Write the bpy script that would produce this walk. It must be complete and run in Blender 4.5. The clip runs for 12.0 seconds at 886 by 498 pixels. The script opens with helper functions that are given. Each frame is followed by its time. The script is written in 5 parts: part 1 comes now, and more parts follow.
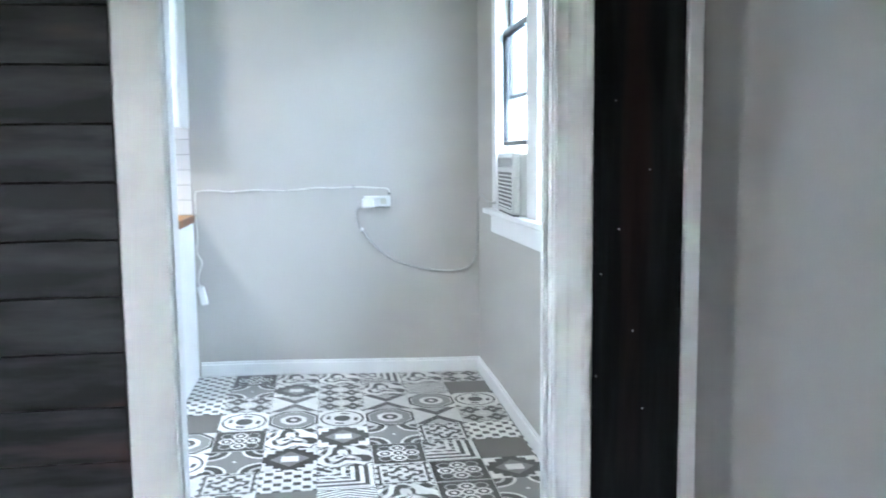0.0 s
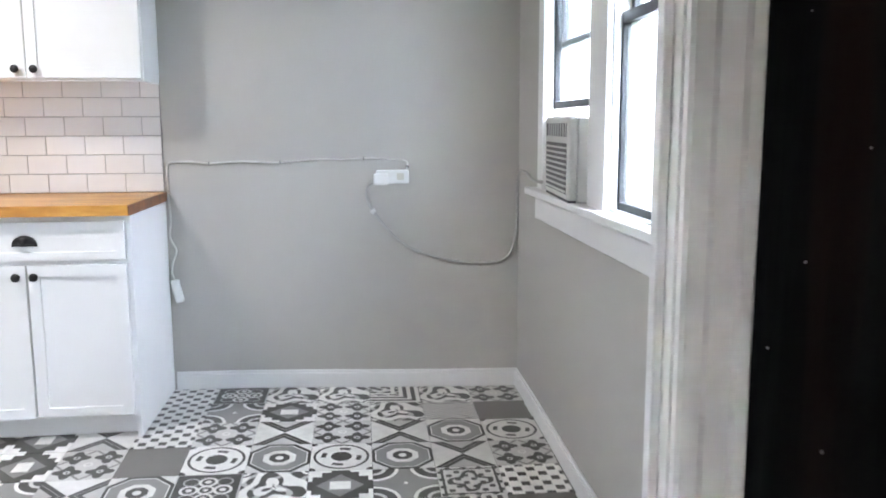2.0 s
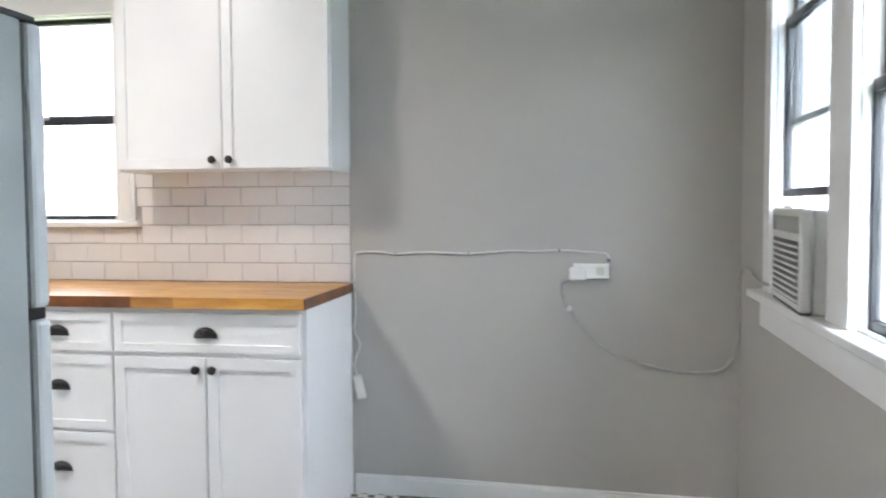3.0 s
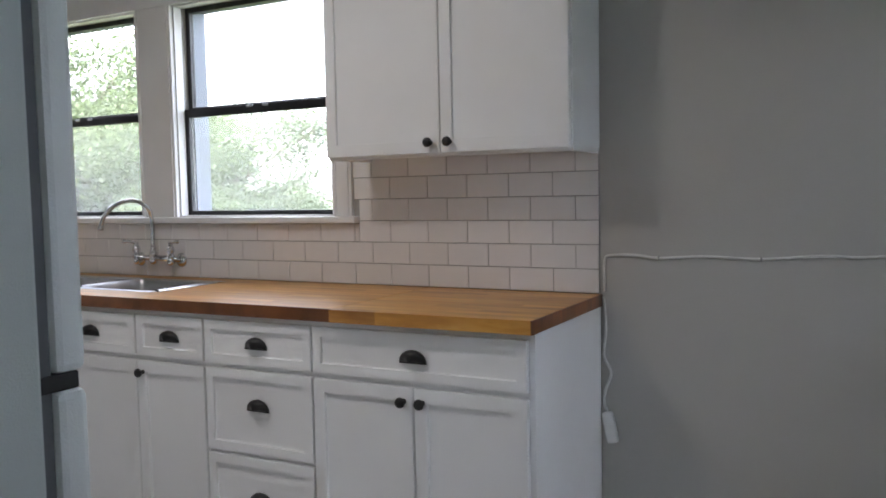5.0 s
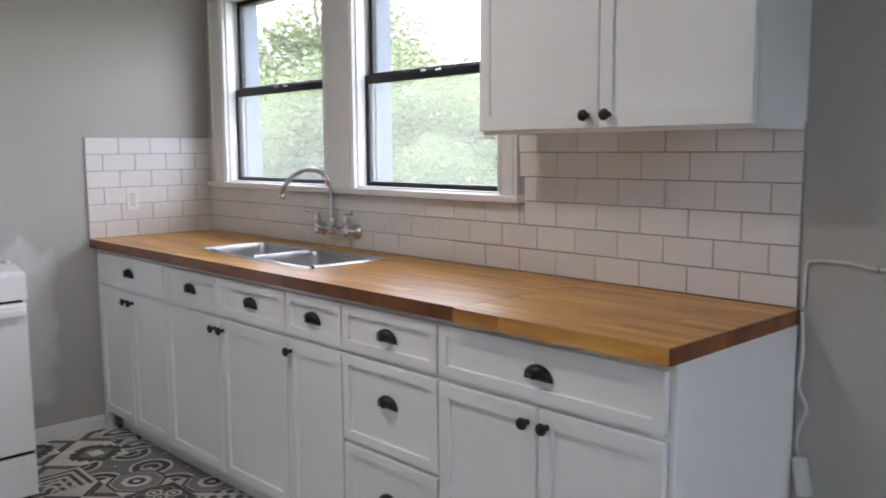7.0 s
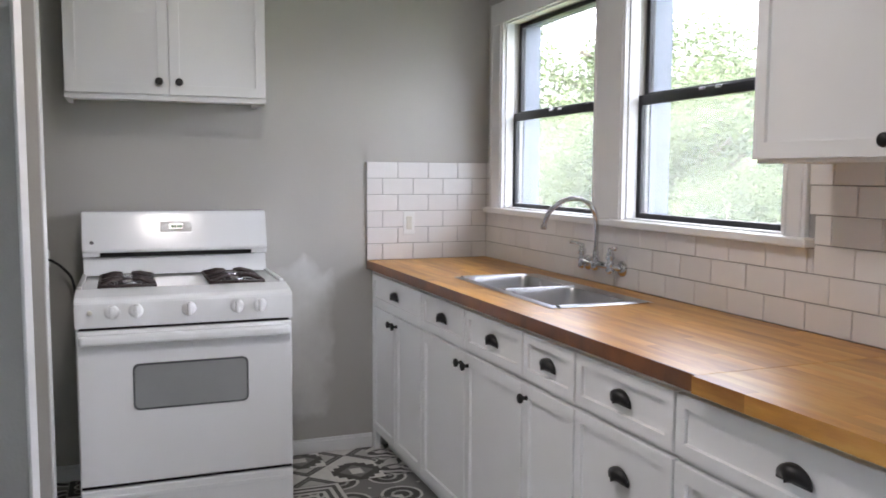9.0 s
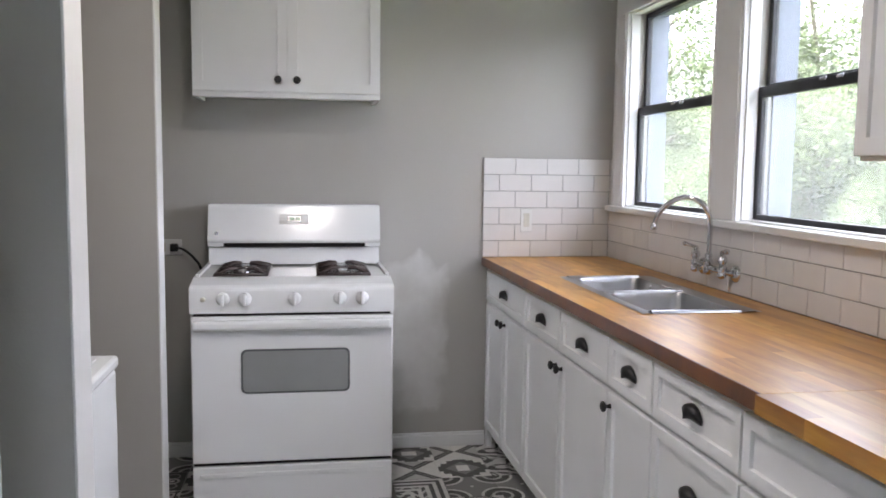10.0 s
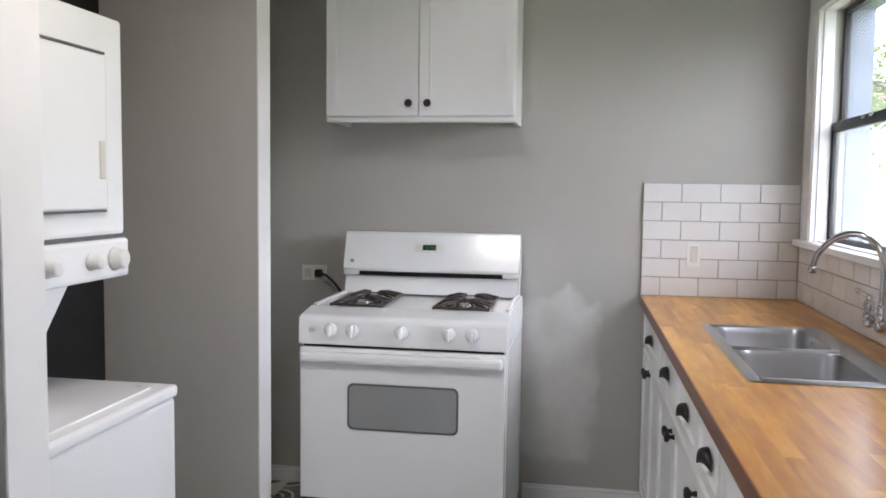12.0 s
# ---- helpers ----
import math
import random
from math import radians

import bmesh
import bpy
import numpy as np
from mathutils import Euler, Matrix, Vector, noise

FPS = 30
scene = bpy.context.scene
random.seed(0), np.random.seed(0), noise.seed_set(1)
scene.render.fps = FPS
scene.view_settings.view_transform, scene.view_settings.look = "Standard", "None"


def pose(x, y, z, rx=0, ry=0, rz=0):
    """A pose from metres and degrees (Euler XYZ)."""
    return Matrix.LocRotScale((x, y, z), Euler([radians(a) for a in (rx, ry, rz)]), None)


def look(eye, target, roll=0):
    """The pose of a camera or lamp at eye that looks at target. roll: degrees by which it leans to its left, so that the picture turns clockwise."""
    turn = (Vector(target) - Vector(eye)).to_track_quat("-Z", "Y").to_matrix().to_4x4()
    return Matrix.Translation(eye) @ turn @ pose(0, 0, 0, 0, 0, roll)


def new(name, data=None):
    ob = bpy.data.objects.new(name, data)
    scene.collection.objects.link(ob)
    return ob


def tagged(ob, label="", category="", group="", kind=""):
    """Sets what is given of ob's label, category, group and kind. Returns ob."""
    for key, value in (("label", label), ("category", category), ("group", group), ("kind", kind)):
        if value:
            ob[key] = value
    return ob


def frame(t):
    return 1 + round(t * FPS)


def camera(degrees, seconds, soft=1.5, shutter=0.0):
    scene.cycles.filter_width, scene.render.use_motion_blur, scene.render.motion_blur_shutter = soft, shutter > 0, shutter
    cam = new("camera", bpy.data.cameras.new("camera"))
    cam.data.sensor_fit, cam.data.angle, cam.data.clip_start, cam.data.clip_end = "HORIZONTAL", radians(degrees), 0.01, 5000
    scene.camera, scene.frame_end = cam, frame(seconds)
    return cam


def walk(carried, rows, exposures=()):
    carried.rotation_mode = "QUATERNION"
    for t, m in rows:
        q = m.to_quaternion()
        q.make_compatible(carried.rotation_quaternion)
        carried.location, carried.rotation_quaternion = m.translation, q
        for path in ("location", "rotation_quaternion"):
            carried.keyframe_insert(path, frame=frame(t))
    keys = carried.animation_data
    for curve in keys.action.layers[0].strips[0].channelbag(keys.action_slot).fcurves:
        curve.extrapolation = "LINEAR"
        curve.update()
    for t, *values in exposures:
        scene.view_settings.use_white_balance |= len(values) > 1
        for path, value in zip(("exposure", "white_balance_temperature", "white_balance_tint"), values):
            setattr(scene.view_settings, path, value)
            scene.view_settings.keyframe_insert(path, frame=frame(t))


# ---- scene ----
cam = camera(56.0, 12.0, soft=1.7, shutter=0.25)
PATH = [
    (0, (0.1, 0.246, 1.186), (0.376, 2.216, 0.973), -0.6),
    (0.5, (0.097, 0.426, 1.179), (0.558, 2.351, 0.892), -0.0),
    (1, (0.18, 0.663, 1.185), (0.637, 2.589, 0.898), -0.1),
    (1.5, (0.204, 0.877, 1.176), (0.509, 2.824, 0.834), -0.1),
    (2, (0.233, 1.111, 1.187), (0.428, 3.08, 0.893), -0.2),
    (2.5, (0.294, 1.28, 1.2), (0.322, 3.269, 0.991), -0.6),
    (3, (0.339, 1.458, 1.225), (0.008, 3.428, 1.12), -0.3),
    (3.5, (0.264, 1.649, 1.215), (-0.307, 3.566, 1.208), -0.2),
    (5.5, (0.199, 2.298, 1.271), (-0.801, 4.018, 1.063), -1.1),
    (6, (0.169, 2.421, 1.297), (-0.886, 4.099, 1.029), -0.8),
    (6.5, (0.232, 2.545, 1.299), (-0.99, 4.106, 1.035), -0.8),
    (7, (0.31, 2.664, 1.315), (-1.142, 4.019, 1.078), -0.4),
    (9, (0.2, 3.016, 1.331), (-1.66, 3.728, 1.149), 0.3),
    (9.5, (0.226, 3.151, 1.337), (-1.703, 3.647, 1.151), 0.6),
    (10, (0.221, 3.276, 1.332), (-1.744, 3.596, 1.138), 0.7),
    (10.5, (0.145, 3.39, 1.331), (-1.839, 3.569, 1.158), 0.8),
    (11, (0.049, 3.512, 1.338), (-1.946, 3.528, 1.194), 0.9),
    (11.5, (-0.003, 3.68, 1.353), (-1.991, 3.511, 1.217), 0.3),
    (12, (-0.059, 3.862, 1.356), (-2.025, 3.523, 1.207), 0.7),
]
EXPOSURE = [
    (0.0, 6.95, 5400, 7), (0.5, 7.00, 5750, 10), (1.0, 6.88, 5850, 14), (1.5, 6.71, 5900, 15), (2.0, 6.41, 6050, 14), (2.5, 6.24, 6250, 13), (3.0, 6.02, 6300, 13),
    (3.5, 5.40, 6350, 12), (5.5, 4.65, 6350, 17), (6.5, 4.68, 6350, 18), (7.0, 4.85, 6400, 18), (9.5, 5.01, 6450, 18), (12.0, 5.05, 6500, 17),
]
walk(cam, [(t, look(eye, target, roll)) for t, eye, target, roll in PATH], EXPOSURE)

# ---- world, sun, exposure ----
world = bpy.data.worlds.new("overcast_sky")
scene.world = world
world.use_nodes = True
wn = world.node_tree.nodes
sky = wn.new("ShaderNodeTexSky")
sky.sky_type, sky.sun_disc = "NISHITA", False
sky.sun_elevation, sky.sun_rotation = radians(48), radians(200)
sky.air_density, sky.dust_density = 1.0, 4.0
grey = wn.new("ShaderNodeHueSaturation")
grey.inputs["Saturation"].default_value = 0.3
cloud = wn.new("ShaderNodeMix")
cloud.data_type, cloud.blend_type = "RGBA", "ADD"
cloud.inputs["Factor"].default_value = 1.0
cloud.inputs["B"].default_value = (1.55, 1.5, 1.45, 1)
wn["Background"].inputs["Strength"].default_value = 0.15
world.node_tree.links.new(sky.outputs["Color"], grey.inputs["Color"])
world.node_tree.links.new(grey.outputs["Color"], cloud.inputs["A"])
world.node_tree.links.new(cloud.outputs["Result"], wn["Background"].inputs["Color"])
sun_data = bpy.data.lights.new("sun", "SUN")
sun_data.energy, sun_data.angle, sun_data.color = 0.7, radians(30), (1.0, 0.96, 0.9)
sun = new("sun", sun_data)
sun.rotation_euler = (radians(42), 0, radians(-20))

# flush ceiling lamp over the middle of the kitchen, shining down through its diffuser
LAMP_AT = (-1.52, 3.28)
lamp_data = bpy.data.lights.new("ceiling_lamp_bulb", "AREA")
lamp_data.shape, lamp_data.size = "DISK", 0.34
lamp_data.energy, lamp_data.color = 0.42, (1.0, 0.95, 0.88)
lamp = new("ceiling_lamp_bulb", lamp_data)
lamp.location = (*LAMP_AT, 2.412)

# ---- materials ----
def mat(name):
    m = bpy.data.materials.new(name)
    m.use_nodes = True
    return m, m.node_tree.nodes, m.node_tree.links, m.node_tree.nodes["Principled BSDF"]


def surface(name, color, rough=0.5, metal=0.0, vary=0.06, scale=6.0, bump=0.0, bump_scale=80.0, coat=0.0, random_tone=0.0, rough_vary=0.1):
    """A painted or plain surface: cloudy large tone, fine grain in relief, uneven gloss."""
    m, n, l, b = mat(name)
    co = n.new("ShaderNodeTexCoord")
    big = n.new("ShaderNodeTexNoise")
    big.inputs["Scale"].default_value, big.inputs["Detail"].default_value = scale, 5
    l.new(co.outputs["Object"], big.inputs["Vector"])
    ramp = n.new("ShaderNodeValToRGB")
    lo, hi = [max(0, c * (1 - vary)) for c in color], [min(1, c * (1 + vary)) for c in color]
    ramp.color_ramp.elements[0].color, ramp.color_ramp.elements[0].position = (*lo, 1), 0.3
    ramp.color_ramp.elements[1].color, ramp.color_ramp.elements[1].position = (*hi, 1), 0.7
    l.new(big.outputs["Fac"], ramp.inputs["Fac"])
    out = ramp.outputs["Color"]
    if random_tone:
        info = n.new("ShaderNodeObjectInfo")
        rr = n.new("ShaderNodeMapRange")
        rr.inputs["To Min"].default_value, rr.inputs["To Max"].default_value = 1 - random_tone, 1 + random_tone
        l.new(info.outputs["Random"], rr.inputs["Value"])
        hs = n.new("ShaderNodeHueSaturation")
        l.new(rr.outputs["Result"], hs.inputs["Value"])
        l.new(out, hs.inputs["Color"])
        out = hs.outputs["Color"]
    l.new(out, b.inputs["Base Color"])
    rm = n.new("ShaderNodeMapRange")
    rm.inputs["To Min"].default_value, rm.inputs["To Max"].default_value = max(0.02, rough - rough_vary), min(1, rough + rough_vary)
    fine = n.new("ShaderNodeTexNoise")
    fine.inputs["Scale"].default_value, fine.inputs["Detail"].default_value = bump_scale, 4
    l.new(co.outputs["Object"], fine.inputs["Vector"])
    l.new(big.outputs["Fac"], rm.inputs["Value"])
    l.new(rm.outputs["Result"], b.inputs["Roughness"])
    b.inputs["Metallic"].default_value = metal
    if coat:
        b.inputs["Coat Weight"].default_value = coat
        b.inputs["Coat Roughness"].default_value = 0.1
    if bump:
        bp = n.new("ShaderNodeBump")
        bp.inputs["Strength"].default_value, bp.inputs["Distance"].default_value = bump, 0.002
        l.new(fine.outputs["Fac"], bp.inputs["Height"])
        l.new(bp.outputs["Normal"], b.inputs["Normal"])
    return m


WALL = surface("grey_wall_paint", (0.455, 0.44, 0.408), 0.55, vary=0.035, scale=1.3, bump=0.25, bump_scale=160)
# the wall grey again, darker and a little warmer, for the hall side
HALLWALL = surface("darker_warm_grey_wall", (0.37, 0.35, 0.33), 0.55, vary=0.035, scale=1.3, bump=0.25, bump_scale=160)
CEIL = surface("ceiling_paint", (0.52, 0.51, 0.49), 0.8, vary=0.03, scale=1.0, bump=0.3, bump_scale=120)
TRIM = surface("white_trim_paint", (0.80, 0.795, 0.785), 0.35, vary=0.03, scale=5, bump=0.04, bump_scale=60)
CAB = surface("white_cabinet_paint", (0.88, 0.885, 0.88), 0.33, vary=0.02, scale=4, bump=0.05, bump_scale=200)
TILE = surface("white_glazed_tile", (0.74, 0.72, 0.705), 0.14, vary=0.025, scale=9, bump=0.08, bump_scale=14, random_tone=0.03, rough_vary=0.05)
GROUT = surface("grey_grout", (0.34, 0.33, 0.32), 0.9, vary=0.15, scale=30, bump=0.5, bump_scale=300)
ENAMEL = surface("white_appliance_enamel", (0.86, 0.87, 0.87), 0.2, vary=0.015, scale=3, bump=0.02, bump_scale=60, coat=0.3, rough_vary=0.04)
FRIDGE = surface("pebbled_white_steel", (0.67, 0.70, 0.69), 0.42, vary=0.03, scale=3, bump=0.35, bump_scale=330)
# grey textured cabinet sides, darkened further for the shade that lies on them
FRIDGESIDE = surface("pebbled_grey_steel_shaded", (0.42, 0.455, 0.435), 0.5, vary=0.03, scale=3, bump=0.35, bump_scale=330)
BLACK = surface("black_metal", (0.009, 0.009, 0.010), 0.45, vary=0.2, scale=20, bump=0.05)
BLACKFRAME = surface("black_window_paint", (0.012, 0.013, 0.016), 0.4, vary=0.3, scale=14, bump=0.15, bump_scale=90)
RUBBER = surface("dark_gasket", (0.10, 0.105, 0.11), 0.7, vary=0.2, scale=10)
# near-black colour standing in for the shade inside gaps and recesses
RECESS_SHADE = surface("near_black_recess_shade", (0.004, 0.0038, 0.0038), 0.8, vary=0.3, scale=8)
STEEL = surface("brushed_steel", (0.50, 0.50, 0.51), 0.19, metal=1.0, vary=0.05, scale=12, rough_vary=0.04)
SINKSTEEL = surface("satin_sink_steel", (0.42, 0.42, 0.43), 0.3, metal=1.0, vary=0.05, scale=12, rough_vary=0.05)
CHROME = surface("polished_chrome", (0.66, 0.66, 0.67), 0.07, metal=1.0, vary=0.02, scale=20, rough_vary=0.03)
IRON = surface("cast_iron_grate", (0.045, 0.03, 0.028), 0.5, vary=0.35, scale=25, bump=0.4, bump_scale=140)
PLASTIC = surface("white_plastic", (0.76, 0.76, 0.74), 0.35, vary=0.03, scale=20)
WOODEDGE = surface("dark_oiled_wood_edge", (0.18, 0.062, 0.018), 0.35, vary=0.3, scale=14, bump=0.1, bump_scale=90, random_tone=0.25)
DIAL = surface("dial_plastic", (0.66, 0.66, 0.64), 0.4, vary=0.04, scale=20)
IVORY = surface("ivory_plastic", (0.62, 0.60, 0.53), 0.4, vary=0.05, scale=20)
CORD = surface("white_cable", (0.66, 0.65, 0.62), 0.5, vary=0.1, scale=20)
GREYCORD = surface("grey_cable", (0.45, 0.45, 0.43), 0.5, vary=0.1, scale=20)
OVENGLASS = surface("grey_oven_glass", (0.30, 0.31, 0.31), 0.12, vary=0.08, scale=4, coat=0.4)
ACPLASTIC = surface("aircon_plastic", (0.60, 0.60, 0.57), 0.45, vary=0.05, scale=8)
ACDARK = surface("aircon_grille_shadow", (0.12, 0.12, 0.12), 0.6, vary=0.2, scale=10)
# this blue-grey stands in for the bluish shade on the outer reveals
REVEAL = surface("bluegrey_shaded_outer_paint", (0.19, 0.22, 0.28), 0.6, vary=0.08, scale=4, bump=0.05, bump_scale=50)
SUBFLOOR = surface("floor_bed", (0.12, 0.115, 0.11), 0.9, vary=0.2, scale=10)
HALLFLOOR = surface("hall_floor_wood", (0.16, 0.10, 0.06), 0.45, vary=0.25, scale=4, bump=0.1)
GROUND = surface("garden_ground", (0.10, 0.12, 0.05), 0.95, vary=0.4, scale=0.8, bump=0.5, bump_scale=10)
BARK = surface("tree_bark", (0.16, 0.13, 0.10), 0.9, vary=0.3, scale=8, bump=0.6, bump_scale=20)
SIDING = surface("pale_siding_paint", (0.40, 0.45, 0.50), 0.7, vary=0.05, scale=3, bump=0.2)
ROOF = surface("grey_roof", (0.16, 0.16, 0.17), 0.9, vary=0.2, scale=6)


def make_leaf(name, color):
    m, n, l, b = mat(name)
    g = n.new("ShaderNodeNewGeometry")
    ramp = n.new("ShaderNodeValToRGB")
    ramp.color_ramp.elements[0].color = (*[c * 0.8 for c in color], 1)
    ramp.color_ramp.elements[1].color = (*[min(1, c * 1.25) for c in color], 1)
    l.new(g.outputs["Random Per Island"], ramp.inputs["Fac"])
    l.new(ramp.outputs["Color"], b.inputs["Base Color"])
    b.inputs["Roughness"].default_value = 0.5
    tr = n.new("ShaderNodeBsdfTranslucent")
    l.new(ramp.outputs["Color"], tr.inputs["Color"])
    mix = n.new("ShaderNodeMixShader")
    mix.inputs["Fac"].default_value = 0.6
    l.new(b.outputs["BSDF"], mix.inputs[1])
    l.new(tr.outputs["BSDF"], mix.inputs[2])
    l.new(mix.outputs["Shader"], n["Material Output"].inputs["Surface"])
    return m


LEAF = make_leaf("leaf_green", (0.10, 0.132, 0.056))
LEAFPALE = make_leaf("leaf_pale", (0.122, 0.156, 0.078))


# tint is darker than clear glass, to tone down the bright outdoors
def make_glass(name, haze, tint=(0.64, 0.66, 0.675)):
    m, n, l, b = mat(name)
    n.remove(b)
    clear, gloss = n.new("ShaderNodeBsdfTransparent"), n.new("ShaderNodeBsdfGlossy")
    gloss.inputs["Roughness"].default_value = 0.03
    clear.inputs["Color"].default_value = (*tint, 1)
    mix = n.new("ShaderNodeMixShader")
    mix.inputs["Fac"].default_value = 0.04
    dust = n.new("ShaderNodeBsdfTranslucent")
    dust.inputs["Color"].default_value = (0.85, 0.88, 0.88, 1)
    cloud, ramp, co = n.new("ShaderNodeTexNoise"), n.new("ShaderNodeMapRange"), n.new("ShaderNodeTexCoord")
    cloud.inputs["Scale"].default_value = 5
    ramp.inputs["To Min"].default_value, ramp.inputs["To Max"].default_value = haze * 0.6, haze * 1.4
    l.new(co.outputs["Object"], cloud.inputs["Vector"])
    l.new(cloud.outputs["Fac"], ramp.inputs["Value"])
    film = n.new("ShaderNodeMixShader")
    l.new(ramp.outputs["Result"], film.inputs["Fac"])
    l.new(clear.outputs["BSDF"], film.inputs[1])
    l.new(dust.outputs["BSDF"], film.inputs[2])
    l.new(film.outputs["Shader"], mix.inputs[1])
    l.new(gloss.outputs["BSDF"], mix.inputs[2])
    l.new(mix.outputs["Shader"], n["Material Output"].inputs["Surface"])
    return m


GLASS = make_glass("window_glass", 0.012)
DUSTGLASS = make_glass("dusty_window_glass", 0.04)
# bluer, darker tint dims the overbright view east; the panes carry no film
EASTGLASS = make_glass("dimmed_window_glass", 0.02, (0.60, 0.635, 0.66))


def make_butcher():
    """Oiled block of long staves with streaked grain."""
    m, n, l, b = mat("oiled_butcher_block")
    co, info = n.new("ShaderNodeTexCoord"), n.new("ShaderNodeObjectInfo")
    rnd = n.new("ShaderNodeMath")
    rnd.operation = "MULTIPLY"
    rnd.inputs[1].default_value = 37.0
    l.new(info.outputs["Random"], rnd.inputs[0])
    mp = n.new("ShaderNodeMapping")
    mp.inputs["Scale"].default_value = (1.0, 5.5, 5.5)
    l.new(co.outputs["Object"], mp.inputs["Vector"])
    add = n.new("ShaderNodeVectorMath")
    l.new(mp.outputs["Vector"], add.inputs[0])
    l.new(rnd.outputs["Value"], add.inputs[1])
    grain = n.new("ShaderNodeTexNoise")
    grain.inputs["Scale"].default_value, grain.inputs["Detail"].default_value, grain.inputs["Roughness"].default_value = 2.2, 7, 0.62
    l.new(add.outputs["Vector"], grain.inputs["Vector"])
    ramp = n.new("ShaderNodeValToRGB")
    ramp.color_ramp.elements[0].color, ramp.color_ramp.elements[0].position = (0.32, 0.115, 0.022, 1), 0.25
    ramp.color_ramp.elements[1].color, ramp.color_ramp.elements[1].position = (0.82, 0.48, 0.115, 1), 0.75
    mid = ramp.color_ramp.elements.new(0.5)
    mid.color = (0.60, 0.28, 0.048, 1)
    l.new(grain.outputs["Fac"], ramp.inputs["Fac"])
    tone = n.new("ShaderNodeMapRange")
    tone.inputs["To Min"].default_value, tone.inputs["To Max"].default_value = 0.84, 1.08
    l.new(info.outputs["Random"], tone.inputs["Value"])
    hs = n.new("ShaderNodeHueSaturation")
    l.new(tone.outputs["Result"], hs.inputs["Value"])
    l.new(ramp.outputs["Color"], hs.inputs["Color"])
    l.new(hs.outputs["Color"], b.inputs["Base Color"])
    b.inputs["Roughness"].default_value = 0.36
    b.inputs["Coat Weight"].default_value, b.inputs["Coat Roughness"].default_value = 0.12, 0.18
    b.inputs["Specular IOR Level"].default_value = 0.5
    bp = n.new("ShaderNodeBump")
    bp.inputs["Strength"].default_value, bp.inputs["Distance"].default_value = 0.12, 0.001
    l.new(grain.outputs["Fac"], bp.inputs["Height"])
    l.new(bp.outputs["Normal"], b.inputs["Normal"])
    return m


BUTCHER = make_butcher()


def make_shiplap(name="dark_stained_boards", stretch=(2.0, 10, 12), gain=1.0, sheen=0.14):
    """Old boards stained nearly black, with red-brown worn places and a dull sheen."""
    m, n, l, b = mat(name)
    co, info = n.new("ShaderNodeTexCoord"), n.new("ShaderNodeObjectInfo")
    rnd = n.new("ShaderNodeMath")
    rnd.operation = "MULTIPLY"
    rnd.inputs[1].default_value = 91.0
    l.new(info.outputs["Random"], rnd.inputs[0])
    mp = n.new("ShaderNodeMapping")
    mp.inputs["Scale"].default_value = stretch
    l.new(co.outputs["Object"], mp.inputs["Vector"])
    add = n.new("ShaderNodeVectorMath")
    l.new(mp.outputs["Vector"], add.inputs[0])
    l.new(rnd.outputs["Value"], add.inputs[1])
    g1, g2 = n.new("ShaderNodeTexNoise"), n.new("ShaderNodeTexNoise")
    g1.inputs["Scale"].default_value, g1.inputs["Detail"].default_value = 1.6, 10
    g2.inputs["Scale"].default_value, g2.inputs["Detail"].default_value = 0.8, 3
    l.new(add.outputs["Vector"], g1.inputs["Vector"])
    l.new(add.outputs["Vector"], g2.inputs["Vector"])
    ramp = n.new("ShaderNodeValToRGB")
    ramp.color_ramp.elements[0].color, ramp.color_ramp.elements[0].position = (0.003, 0.0028, 0.0028, 1), 0.4
    ramp.color_ramp.elements[1].color, ramp.color_ramp.elements[1].position = (0.040, 0.041, 0.043, 1), 0.75
    l.new(g1.outputs["Fac"], ramp.inputs["Fac"])
    red = n.new("ShaderNodeValToRGB")
    red.color_ramp.elements[0].position, red.color_ramp.elements[1].position = 0.55, 0.8
    l.new(g2.outputs["Fac"], red.inputs["Fac"])
    mix = n.new("ShaderNodeMix")
    mix.data_type = "RGBA"
    mix.inputs["B"].default_value = (0.042, 0.012, 0.007, 1)
    l.new(red.outputs["Color"], mix.inputs["Factor"])
    l.new(ramp.outputs["Color"], mix.inputs["A"])
    tone, hs = n.new("ShaderNodeMapRange"), n.new("ShaderNodeHueSaturation")
    tone.inputs["To Min"].default_value, tone.inputs["To Max"].default_value = 0.45 * gain, 1.6 * gain
    l.new(info.outputs["Random"], tone.inputs["Value"])
    l.new(tone.outputs["Result"], hs.inputs["Value"])
    l.new(mix.outputs["Result"], hs.inputs["Color"])
    l.new(hs.outputs["Color"], b.inputs["Base Color"])
    b.inputs["Roughness"].default_value = 0.55
    b.inputs["Specular IOR Level"].default_value = sheen
    bp = n.new("ShaderNodeBump")
    bp.inputs["Strength"].default_value, bp.inputs["Distance"].default_value = 0.5, 0.003
    l.new(g1.outputs["Fac"], bp.inputs["Height"])
    l.new(bp.outputs["Normal"], b.inputs["Normal"])
    return m


BOARDS = make_shiplap(gain=1.35, sheen=0.3)
UPRIGHT = make_shiplap("dark_upright_board", (14, 10, 1.2), 0.4)


